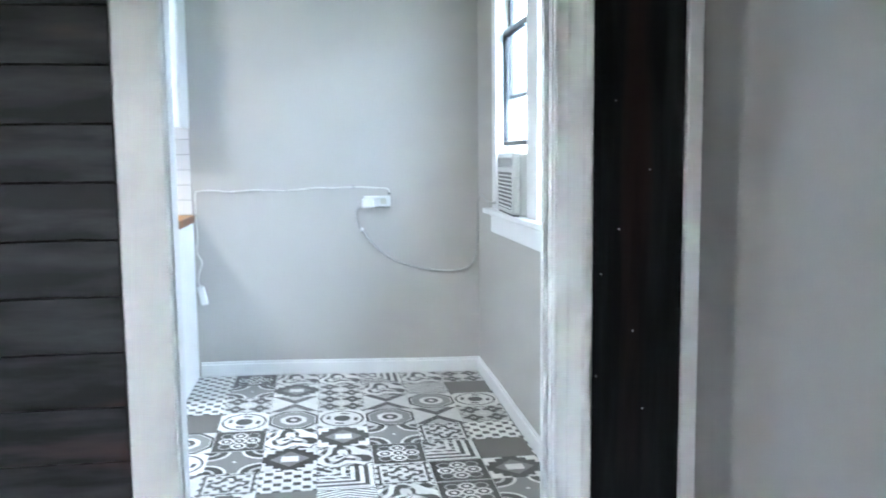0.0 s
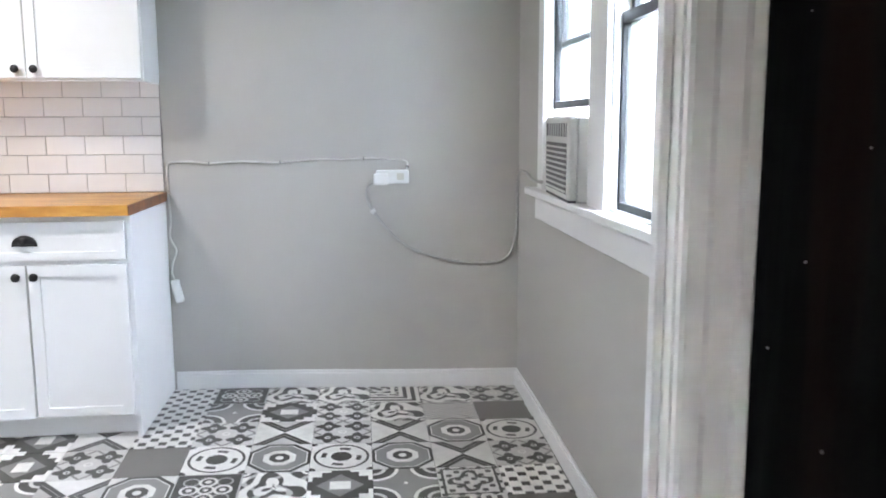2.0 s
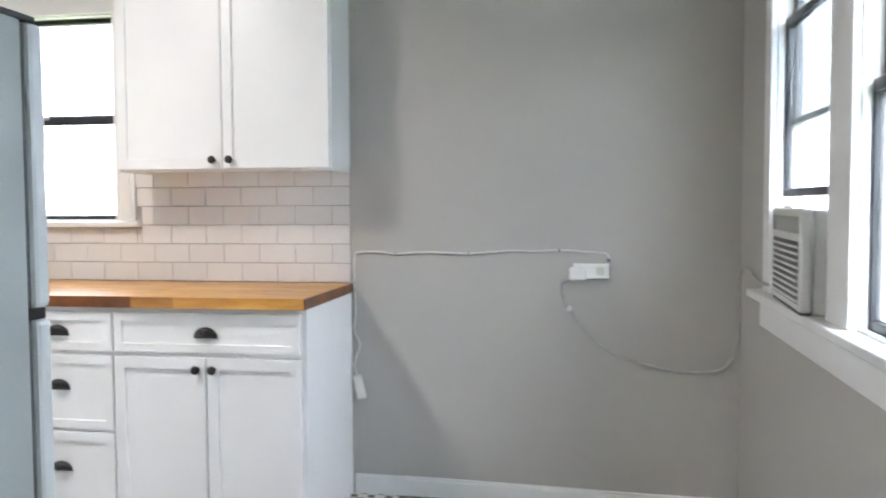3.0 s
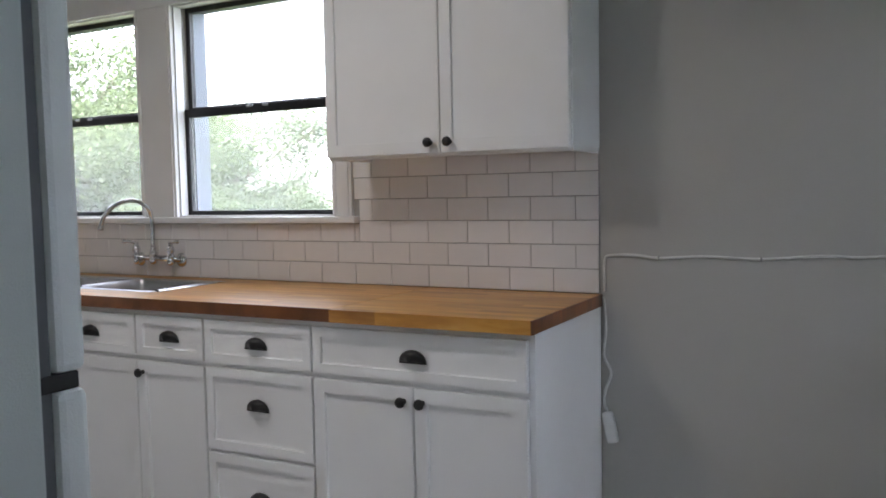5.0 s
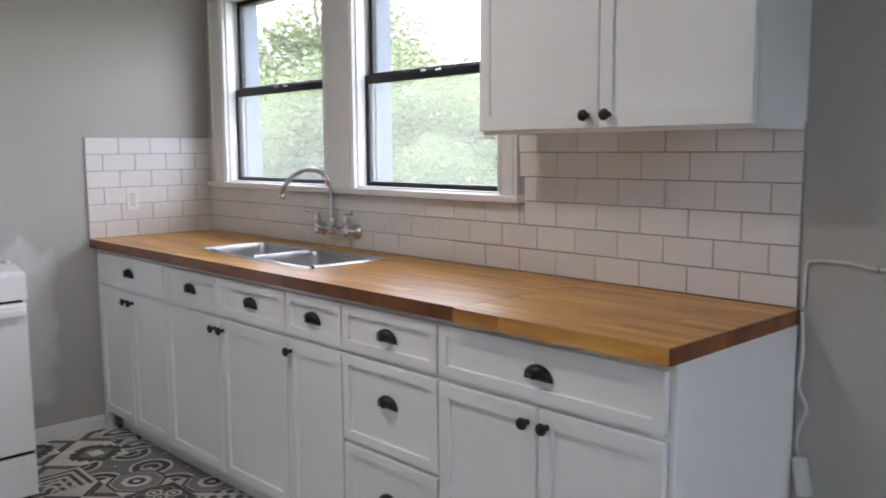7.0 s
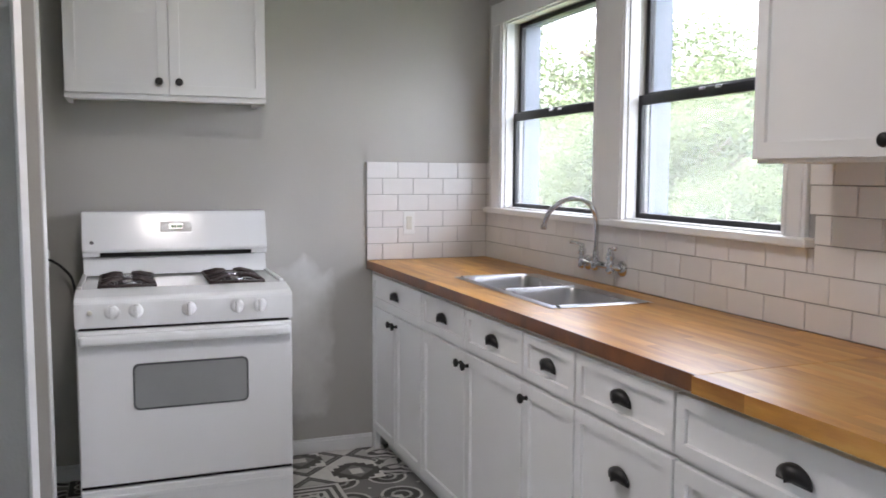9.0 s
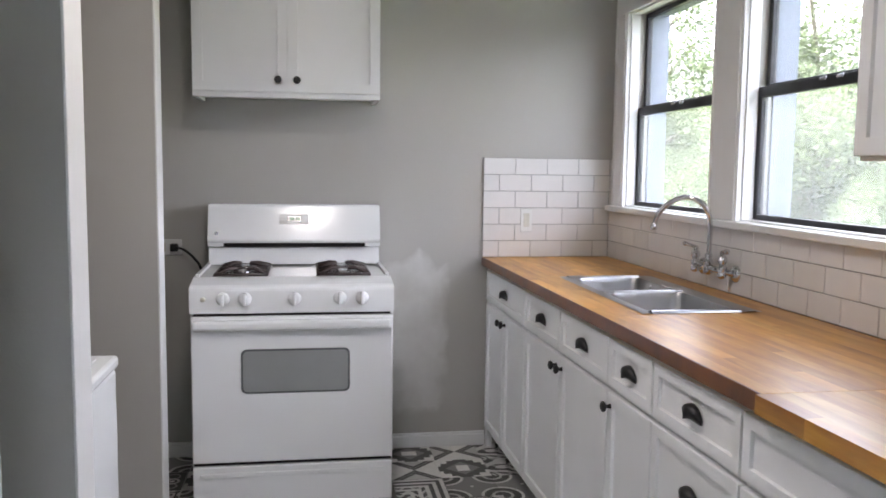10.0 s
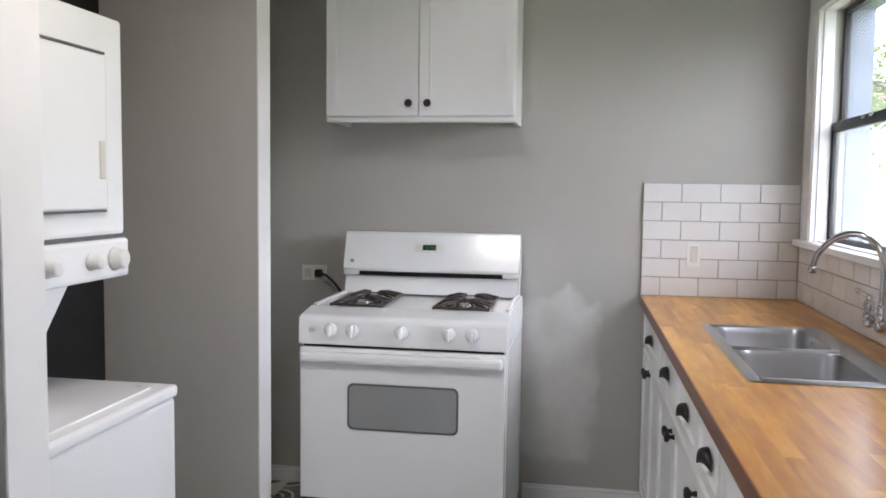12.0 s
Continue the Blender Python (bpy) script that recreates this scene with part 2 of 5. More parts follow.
class Ex:
    """A number in a node tree, with arithmetic."""
    def __init__(self, tree, socket):
        self.tree, self.socket = tree, socket

    def op(self, kind, *others):
        nd = self.tree.nodes.new("ShaderNodeMath")
        nd.operation = kind
        for i, v in enumerate((self, *others)):
            if isinstance(v, Ex):
                self.tree.links.new(v.socket, nd.inputs[i])
            else:
                nd.inputs[i].default_value = v
        return Ex(self.tree, nd.outputs[0])

    def __add__(self, o): return self.op("ADD", o)
    def __sub__(self, o): return self.op("SUBTRACT", o)
    def __mul__(self, o): return self.op("MULTIPLY", o)
    def abs(self): return self.op("ABSOLUTE")
    def lt(self, o): return self.op("LESS_THAN", o)
    def gt(self, o): return self.op("GREATER_THAN", o)
    def max(self, o): return self.op("MAXIMUM", o)
    def min(self, o): return self.op("MINIMUM", o)
    def sin(self): return self.op("SINE")
    def cos(self): return self.op("COSINE")
    def floor(self): return self.op("FLOOR")
    def fract(self): return self.op("FRACT")
    def between(self, a, b): return self.gt(a) * self.lt(b)
    def flip(self): return self * -1.0 + 1.0


PITCH = 0.217


def make_floor_tile(kind, dark=(0.07, 0.066, 0.06), light=(0.80, 0.785, 0.75)):
    """Printed cement-look tile: a pattern of dark grey and off-white, worn a little."""
    m, n, l, b = mat("patterned_tile_" + kind)
    tree = m.node_tree
    co, sep = n.new("ShaderNodeTexCoord"), n.new("ShaderNodeSeparateXYZ")
    l.new(co.outputs["Object"], sep.inputs[0])
    k = 2.0 / PITCH
    u, v = Ex(tree, sep.outputs[0]) * k, Ex(tree, sep.outputs[1]) * k
    au, av = u.abs(), v.abs()
    r = (u * u + v * v).op("SQRT")
    th = v.op("ARCTAN2", u)
    oct8 = au.max(av).max((au + av) * 0.7071)
    corner = ((au - 1.0) * (au - 1.0) + (av - 1.0) * (av - 1.0)).op("SQRT")
    quad = ((au - 0.5) * (au - 0.5) + (av - 0.5) * (av - 0.5)).op("SQRT")
    quad_th = (av - 0.5).op("ARCTAN2", au - 0.5)
    if kind == "dots":
        fu, fv = (u * 1.5 + 0.5).fract() - 0.5, (v * 1.5 + 0.5).fract() - 0.5
        gu, gv = (u * 1.5).fract() - 0.5, (v * 1.5).fract() - 0.5
        w = ((fu.abs().max(fv.abs()).lt(0.2)).max(gu.abs().max(gv.abs()).lt(0.2))).flip()
    elif kind == "target":
        w = oct8.lt(0.13).max(oct8.between(0.32, 0.52)).max((oct8.between(0.52, 0.86)) * 0.3).max(oct8.between(0.86, 0.9)).max((au + av).gt(1.46) * 0.92)
    elif kind == "step":
        st = (au * 3.5).floor() + (av * 3.5).floor()
        w = st.gt(3.5).max(au.max(av * 1.25).lt(0.32)).max((au + av).lt(0.72) * 0.22)
    elif kind == "arcs":
        w = corner.between(0.7, 0.82).max(corner.gt(0.82) * 0.26).max(r.lt(0.07)).max((corner.between(0.3, 0.42)) * 0.7)
    elif kind == "flower":
        pu, pv = au.max(av) - 0.5, au.min(av)
        petal = (pu * pu + pv * pv).op("SQRT")
        w = petal.between(0.2, 0.29).max(petal.lt(0.1)).max(r.between(0.18, 0.26)).max(r.lt(0.08)).max((quad.between(0.2, 0.26)) * 0.5).max(au.max(av).gt(0.95) * 0.6)
    elif kind == "swirl":
        w = ((r * 9.0 + (th * 3.0).sin() * 2.2 + (u * 5.0).sin() * 1.5).sin()).gt(-0.1)
        w = w * corner.gt(0.3) + corner.between(0.12, 0.22)
        w = w.max(((u * 7.0 + (v * 4.0).sin() * 2.0).sin()).gt(0.75) * 0.55)
    elif kind == "star":
        w = (au.gt(av) * 0.92).max((av - au).gt(0.42) * 0.62).max(((av - au).between(0.19, 0.23)) * 0.4)
    elif kind == "quatrefoil":
        w = (quad - (quad_th * 4.0).cos() * 0.09).gt(0.36) * 0.78
        w = (w - ((au + av) - 1.0).abs().lt(0.06) * 0.5).max(quad.between(0.05, 0.11) * 0.8).max(r.between(0.08, 0.15))
    elif kind == "lace":
        dots = ((u * 12.5).sin() * (v * 12.5).sin()).gt(0.35)
        w = dots.flip() * 0.85
        w = w * (r - ((th * 4.0).cos() * 0.14 + 0.5)).abs().gt(0.08) - au.max(av).between(0.8, 0.88)
    elif kind == "maze":
        nest = u.max(v * -1.0)
        w = ((nest * 3.1).fract().gt(0.5)) * ((u + v * -1.0).gt(-1.2))
        w = w.max(((u * 11.0 + (v * 9.0).sin() * 2.4).sin()).gt(0.45) * nest.lt(0.2) * 0.85)
    elif kind == "ring":
        w = (r.lt(0.34).max(r.between(0.82, 0.91)).max(r.between(0.5, 0.66) * (th * 4.0 + 0.8).cos().gt(0.35)).max(corner.lt(0.2))).flip() * 0.95
    else:
        zz = (u.abs() * 2.0 + v * 5.0)
        w = zz.fract().gt(0.45) * (av.lt(0.85)) + av.gt(0.92)
    w = w.min(1.0).max(0.0)
    wear = n.new("ShaderNodeTexNoise")
    wear.inputs["Scale"].default_value, wear.inputs["Detail"].default_value = 26, 6
    l.new(co.outputs["Object"], wear.inputs["Vector"])
    wv = Ex(tree, wear.outputs["Fac"])
    w = w * (wv * 0.35 + 0.78)
    mix = n.new("ShaderNodeMix")
    mix.data_type = "RGBA"
    mix.inputs["A"].default_value, mix.inputs["B"].default_value = (*dark, 1), (*light, 1)
    l.new(w.min(1.0).socket, mix.inputs["Factor"])
    info, hs, rr = n.new("ShaderNodeObjectInfo"), n.new("ShaderNodeHueSaturation"), n.new("ShaderNodeMapRange")
    rr.inputs["To Min"].default_value, rr.inputs["To Max"].default_value = 0.86, 1.12
    l.new(info.outputs["Random"], rr.inputs["Value"])
    l.new(rr.outputs["Result"], hs.inputs["Value"])
    l.new(mix.outputs["Result"], hs.inputs["Color"])
    l.new(hs.outputs["Color"], b.inputs["Base Color"])
    l.new((wv * 0.25 + 0.3).socket, b.inputs["Roughness"])
    return m


def make_patched_wall():
    """Grey wall paint with one pale plaster repair low on the wall, its edge ragged and faded."""
    m = WALL.copy()
    m.name = "grey_wall_paint_with_repair"
    tree = m.node_tree
    n, l = tree.nodes, tree.links
    bsdf = n["Principled BSDF"]
    base = bsdf.inputs["Base Color"].links[0].from_socket
    co, sep = n.new("ShaderNodeTexCoord"), n.new("ShaderNodeSeparateXYZ")
    l.new(co.outputs["Object"], sep.inputs[0])
    y, z = Ex(tree, sep.outputs[1]), Ex(tree, sep.outputs[2])
    wob, mot = n.new("ShaderNodeTexNoise"), n.new("ShaderNodeTexNoise")
    wob.inputs["Scale"].default_value, wob.inputs["Detail"].default_value = 6.0, 4
    mot.inputs["Scale"].default_value, mot.inputs["Detail"].default_value = 3.2, 6
    for nd in (wob, mot):
        l.new(co.outputs["Object"], nd.inputs["Vector"])
    w = (Ex(tree, wob.outputs["Fac"]) - 0.5) * 0.26
    mo = Ex(tree, mot.outputs["Fac"])
    # inside an upright block with one peak in its top edge, all edges shaken by the noise
    peak = ((y - 3.79).abs() * -0.9 + 0.08).max(0.0)
    inside = (y - 3.9).max(y * -1.0 + 3.3).max(z - 0.86 - peak).max(z * -1.0 + 0.17) + w * 0.8
    soft = (inside * -22.0 + 0.5).min(1.0).max(0.0)
    top_ = ((z - 0.45) * 0.8 + mo * 2.6 - 0.8).min(1.0).max(0.18)
    f = soft * top_
    mix = n.new("ShaderNodeMix")
    mix.data_type = "RGBA"
    mix.inputs["B"].default_value = (0.70, 0.69, 0.665, 1)
    l.new(f.socket, mix.inputs["Factor"])
    l.new(base, mix.inputs["A"])
    l.new(mix.outputs["Result"], bsdf.inputs["Base Color"])
    return m


WALL_REPAIRED = make_patched_wall()


# ---- mesh helpers ----
def box(bm, x0, x1, y0, y1, z0, z1, bevel=0.0):
    """An upright box added to bm."""
    m = Matrix.Translation(((x0 + x1) / 2, (y0 + y1) / 2, (z0 + z1) / 2)) @ Matrix.Diagonal((abs(x1 - x0), abs(y1 - y0), abs(z1 - z0), 1))
    made = bmesh.ops.create_cube(bm, size=1, matrix=m)
    if bevel:
        edges = list({e for v in made["verts"] for e in v.link_edges})
        bmesh.ops.bevel(bm, geom=edges, offset=bevel, segments=2, profile=0.5, affect="EDGES")
    return bm


def boxed(*sizes, bevel=0.0):
    bm = bmesh.new()
    for s in sizes:
        box(bm, *s, bevel=bevel)
    return bm


def lathe(profile, seg=20, m=None):
    """A turned body from (radius, height) pairs round z."""
    bm = bmesh.new()
    rings = []
    for r, z in profile:
        rings.append([bm.verts.new((r * math.cos(2 * math.pi * i / seg), r * math.sin(2 * math.pi * i / seg), z)) for i in range(seg)])
    for a, b in zip(rings, rings[1:]):
        for i in range(seg):
            bm.faces.new((a[i], a[(i + 1) % seg], b[(i + 1) % seg], b[i]))
    bm.faces.new(rings[0][::-1])
    bm.faces.new(rings[-1])
    for f in bm.faces:
        f.smooth = True
    if m is not None:
        bmesh.ops.transform(bm, matrix=m, verts=bm.verts)
    return bm


def smooth_line(pts, steps=6):
    """Catmull-Rom points through pts."""
    p = [Vector(q) for q in pts]
    p = [p[0] * 2 - p[1]] + p + [p[-1] * 2 - p[-2]]
    out = []
    for i in range(1, len(p) - 2):
        for s in range(steps):
            t = s / steps
            out.append(0.5 * (2 * p[i] + (p[i + 1] - p[i - 1]) * t + (2 * p[i - 1] - 5 * p[i] + 4 * p[i + 1] - p[i + 2]) * t * t + (3 * p[i] - p[i - 1] - 3 * p[i + 1] + p[i + 2]) * t ** 3))
    return out + [p[-2]]


def tube(pts, radius, seg=8, steps=6, bm=None):
    bm = bm or bmesh.new()
    line = smooth_line(pts, steps) if steps else [Vector(q) for q in pts]
    side, rings = None, []
    for i, q in enumerate(line):
        d = (line[min(i + 1, len(line) - 1)] - line[max(i - 1, 0)]).normalized()
        if side is None:
            side = d.orthogonal().normalized()
        side = (side - d * side.dot(d)).normalized()
        up = d.cross(side)
        rings.append([bm.verts.new(q + radius * (math.cos(2 * math.pi * k / seg) * side + math.sin(2 * math.pi * k / seg) * up)) for k in range(seg)])
    for a, b in zip(rings, rings[1:]):
        for k in range(seg):
            f = bm.faces.new((a[k], a[(k + 1) % seg], b[(k + 1) % seg], b[k]))
            f.smooth = True
    bm.faces.new(rings[0][::-1])
    bm.faces.new(rings[-1])
    return bm


def as_mesh(name, bm, material):
    bmesh.ops.recalc_face_normals(bm, faces=bm.faces)
    me = bpy.data.meshes.new(name)
    bm.to_mesh(me)
    bm.free()
    me.materials.append(material)
    return me


def part(name, bm, material, parent=None, label=""):
    ob = new(name, as_mesh(name, bm, material))
    if parent is not None:
        ob.parent = parent
    return tagged(ob, label)


def thing(name, label, category, group="", kind=""):
    return tagged(new(name), label, category, group, kind)


def structure(name, bm, material, label, category):
    return tagged(part(name, bm, material), label, category, kind="structure")


def wall_boxes(axis, a0, a1, d0, d1, z0, z1, holes):
    """A wall along x or y from a0 to a1, d0 to d1 thick, with rectangular holes (a0, a1, z0, z1) that do not overlap along the wall."""
    bm = bmesh.new()
    at = a0

    def put(p, q, lo, hi):
        if q - p > 1e-4 and hi - lo > 1e-4:
            if axis == "x":
                box(bm, p, q, d0, d1, lo, hi)
            else:
                box(bm, d0, d1, p, q, lo, hi)
    for h0, h1, lo, hi in sorted(holes):
        put(at, h0, z0, z1)
        put(h0, h1, z0, lo)
        put(h0, h1, hi, z1)
        at = h1
    put(at, a1, z0, z1)
    return bm


# ---- the plan ----
XW, XE, YN, CEIL_Z = -3.63, 0.925, 4.72, 2.5
DY0, DY1, DX0, DX1, DZ = 2.03, 2.10, -0.215, 0.592, 2.04
NW_L, NW_R, NW_Z0, NW_Z1 = (-3.43, -2.60), (-2.395, -1.605), 1.165, 2.035
EW_N, EW_S, EW_Z0, EW_Z1 = (3.54, 4.16), (2.75, 3.37), 0.948, 2.0
HX0, HY0 = -2.4, -2.6

structure("wall_north", wall_boxes("x", XW - 0.18, XE + 0.18, YN, YN + 0.17, 0, CEIL_Z, [(*NW_L, NW_Z0, NW_Z1), (*NW_R, NW_Z0, NW_Z1)]), WALL, "warm grey painted kitchen wall with two window openings", "wall")
structure("wall_west", wall_boxes("y", DY1, YN, XW - 0.18, XW, 0, CEIL_Z, []), WALL_REPAIRED, "warm grey painted wall with a pale plaster repair", "wall")
structure("wall_hall_east", wall_boxes("y", HY0, DY0, XE, XE + 0.18, 0, CEIL_Z, []), HALLWALL, "hall wall beside the dark boards, a darker and warmer grey", "wall")
structure("wall_east", wall_boxes("y", DY0, YN, XE, XE + 0.18, 0, CEIL_Z, [(*EW_N, EW_Z0, EW_Z1), (*EW_S, EW_Z0, EW_Z1)]), WALL, "pale grey painted wall with two windows side by side", "wall")
door_wall = structure("wall_south", wall_boxes("x", XW, XE, DY0, DY1, 0, CEIL_Z, [(DX0 - 0.02, DX1 + 0.02, 0, DZ + 0.02)]), WALL, "inner wall with the doorway into the kitchen", "wall")
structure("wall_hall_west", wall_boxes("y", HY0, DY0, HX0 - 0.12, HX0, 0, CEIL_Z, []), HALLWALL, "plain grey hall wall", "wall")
# the opening is made up, out of view, sized to brighten the hall
structure("wall_hall_south", wall_boxes("x", HX0 - 0.12, XE, HY0 - 0.12, HY0, 0, CEIL_Z, [(-1.52, -1.18, 1.1, 1.85)]), HALLWALL, "plain grey hall wall, unseen, with an opening added to light the hall", "wall")
structure("ceiling", boxed((XW - 0.18, XE + 0.18, HY0 - 0.12, YN + 0.17, CEIL_Z, CEIL_Z + 0.12)), CEIL, "flat off-white painted ceiling", "ceiling")
structure("floor_hall", boxed((HX0, XE, HY0, DY0 + 0.02, -0.1, 0.0)), HALLFLOOR, "plain brown wooden hall floor", "floor")
floor = structure("floor", boxed((XW, XE, DY0 + 0.02, YN, -0.1, -0.004)), SUBFLOOR, "floor of black and white patterned tiles", "floor")

# partitions of the laundry closet, with white end boards
P1, P2 = (-1.475, -1.361, 2.849), (-2.81, -2.708, 2.772)
for n_, (a, b, yend) in (("wall_closet_east", P1), ("wall_closet_west", P2)):
    w = structure(n_, boxed((a, b, DY1, yend, 0, CEIL_Z)), WALL, "grey closet partition with a white end board", "wall")
    part("end_board", boxed((a - 0.001, b + 0.001, yend, yend + 0.006, 0, CEIL_Z - 0.001), bevel=0.002), TRIM, w, "white painted end board")


def floor_rise(x, y):
    """The old floor is not level: it swells a few centimetres under the east end of the counter."""
    def ramp(v, a, b):
        q = min(1.0, max(0.0, (v - a) / (b - a)))
        return q * q * (3 - 2 * q)
    return 0.05 * ramp(x, -2.8, -0.9) * (1 - 0.6 * ramp(x, -0.5, 0.95)) * ramp(y, 3.3, 4.4)


def baseboard(x0, x1, y0, y1, nx, ny, h=0.08):
    """A skirting with a stepped top; (nx, ny) points into the room."""
    bm = bmesh.new()
    t = 0.014
    box(bm, x0, x1 if not nx else x0 + nx * t, y0, y1 if not ny else y0 + ny * t, 0.0, h - 0.014, 0.003)
    t = 0.009
    box(bm, x0, x1 if not nx else x0 + nx * t, y0, y1 if not ny else y0 + ny * t, h - 0.014, h, 0.003)
    bmesh.ops.subdivide_edges(bm, edges=[e for e in bm.edges if e.calc_length() > 0.3], cuts=4)
    for v in bm.verts:
        v.co.z += floor_rise(v.co.x, v.co.y)
    return structure("baseboard", bm, TRIM, "white painted wooden baseboard", "baseboard")


baseboard(-0.575, XE, YN, YN, 0, -1)
baseboard(XE, XE, 2.25, YN - 0.014, -1, 0)
baseboard(XW, XW, 3.61, 4.115, 1, 0, 0.07)
baseboard(XW, XW, 2.16, 2.84, 1, 0, 0.07)

# doorway: jambs, head, moulded casings on both faces
door_trim = tagged(thing("door_1", "white painted door frame with moulded casing, no door leaf", "door frame"), kind="structure")
part("jamb", boxed((DX0 - 0.02, DX0, DY0, DY1, 0, DZ), bevel=0.002), TRIM, door_trim)
part("jamb", boxed((DX1, DX1 + 0.02, DY0, DY1, 0, DZ), bevel=0.002), TRIM, door_trim)
part("jamb_stop", boxed((DX1 - 0.012, DX1, DY0 + 0.025, DY0 + 0.05, 0, DZ), bevel=0.003), TRIM, door_trim)
part("head", boxed((DX0 - 0.02, DX1 + 0.02, DY0, DY1, DZ, DZ + 0.02), bevel=0.002), TRIM, door_trim)
for yf, s in ((DY0, -1), (DY1, 1)):
    for xi, d in ((DX0 - 0.004, -1), (DX1 + 0.004, 1)):
        if d > 0:
            prof = [(0.0, 0.0), (0.0, 0.013), (0.005, 0.017), (0.026, 0.019), (0.031, 0.024), (0.058, 0.026), (0.064, 0.031), (0.078, 0.031), (0.082, 0.027), (0.082, 0.0)]
        else:
            prof = [(0.0, 0.0), (0.0, 0.022), (0.004, 0.026), (0.092, 0.026), (0.098, 0.02), (0.098, 0.0)]
        k_ = 1.0 if s < 0 else 0.5
        bm = bmesh.new()
        rows = [[bm.verts.new((xi + d * o, yf + s * th * k_, z)) for o, th in prof] for z in (0.0, DZ + 0.09)]
        for q in range(len(prof)):
            bm.faces.new((rows[0][q], rows[0][(q + 1) % len(prof)], rows[1][(q + 1) % len(prof)], rows[1][q]))
        bm.faces.new(rows[0][::-1])
        bm.faces.new(rows[1])
        part("casing", bm, TRIM, door_trim)
    y0, y1 = sorted((yf, yf + s * 0.02))
    part("head_casing", boxed((DX0 - 0.004, DX1 + 0.004, y0, y1, DZ + 0.004, DZ + 0.09), bevel=0.003), TRIM, door_trim)
structure("trim", boxed((XE - 0.036, XE, DY0 - 0.034, DY0, 0, CEIL_Z - 0.002), bevel=0.004), TRIM, "white corner strip beside the dark boards", "trim")


# ---- windows ----
def sash(parent, axis, a0, a1, d, z0, z1, rail=0.03, stile=0.022, glass=GLASS, top=None, bottom=None):
    """A black sash with one pane; d is its depth along the wall's normal."""
    def B(p, q, lo, hi, t=0.012):
        return (p, q, d - t, d + t, lo, hi) if axis == "x" else (d - t, d + t, p, q, lo, hi)
    t_, b_ = rail if top is None else top, rail if bottom is None else bottom
    sh = part("sash", boxed(B(a0, a0 + stile, z0, z1), B(a1 - stile, a1, z0, z1), B(a0 + stile, a1 - stile, z0, z0 + b_), B(a0 + stile, a1 - stile, z1 - t_, z1), bevel=0.002), BLACKFRAME, parent, "black painted metal sash")
    pane = part("pane", boxed(B(a0 + stile, a1 - stile, z0 + b_, z1 - t_, 0.002)), glass, sh, "window pane")
    pane.visible_shadow = False
    return sh


def north_window(name, a0, a1):
    w = tagged(thing(name, "double-hung window with black sashes in white casing", "window"), kind="structure")
    y = YN + 0.068
    zm = 1.600
    sash(w, "x", a0 + 0.001, a1 - 0.001, y + 0.012, zm - 0.012, NW_Z1 - 0.002, bottom=0.034, top=0.02)
    sash(w, "x", a0 + 0.001, a1 - 0.001, y - 0.013, NW_Z0 + 0.002, zm + 0.012, bottom=0.022, top=0.034, glass=DUSTGLASS)
    part("latch", boxed(((a0 + a1) / 2 - 0.05, (a0 + a1) / 2 - 0.02, y - 0.032, y - 0.025, zm + 0.0, zm + 0.01), ((a0 + a1) / 2 + 0.03, (a0 + a1) / 2 + 0.06, y - 0.032, y - 0.025, zm + 0.0, zm + 0.01), bevel=0.002), STEEL, w, "small steel latch")
    j = 0.006
    part("inner_jamb", boxed((a0, a0 + j, YN, y - 0.028, NW_Z0 + j, NW_Z1 - j), (a1 - j, a1, YN, y - 0.028, NW_Z0 + j, NW_Z1 - j), (a0, a1, YN, y - 0.028, NW_Z1 - j, NW_Z1), (a0, a1, YN, y - 0.028, NW_Z0, NW_Z0 + j)), TRIM, w)
    part("outer_jamb", boxed((a0, a0 + j, y + 0.026, YN + 0.178, NW_Z0 + j, NW_Z1 - j), (a1 - j, a1, y + 0.026, YN + 0.178, NW_Z0 + j, NW_Z1 - j), (a0, a1, y + 0.026, YN + 0.178, NW_Z1 - j, NW_Z1), (a0, a1, y + 0.026, YN + 0.2, NW_Z0, NW_Z0 + j)), REVEAL, w, "outer reveal with its bluish shade put into the colour")
    return w


north_window("window_1", *NW_L)
north_window("window_2", *NW_R)
nc = tagged(thing("window_casing", "white painted casing and sill round the paired windows", "window casing"), kind="structure")
CX0, CX1 = XW + 0.062, -1.518


def casing_bar(parent, x0, x1, z0, z1, steps=True):
    bm = boxed((x0, x1, YN - 0.02, YN, z0, z1), bevel=0.003)
    if steps:
        box(bm, x0 + 0.012, x0 + 0.02, YN - 0.025, YN - 0.018, z0, z1, 0.002)
        box(bm, x1 - 0.02, x1 - 0.012, YN - 0.025, YN - 0.018, z0, z1, 0.002)
    return part("casing", bm, TRIM, parent)


casing_bar(nc, CX0, NW_L[0], NW_Z0, NW_Z1)
casing_bar(nc, NW_L[1], NW_R[0], NW_Z0, NW_Z1)
casing_bar(nc, NW_R[1], CX1, NW_Z0, NW_Z1)
part("head_casing", boxed((CX0, CX1, YN - 0.02, YN, NW_Z1, NW_Z1 + 0.1), bevel=0.003), TRIM, nc)
part("sill", boxed((XW + 0.04, CX1 + 0.025, YN - 0.045, YN, NW_Z0 - 0.026, NW_Z0), bevel=0.005), TRIM, nc, "white painted window stool")


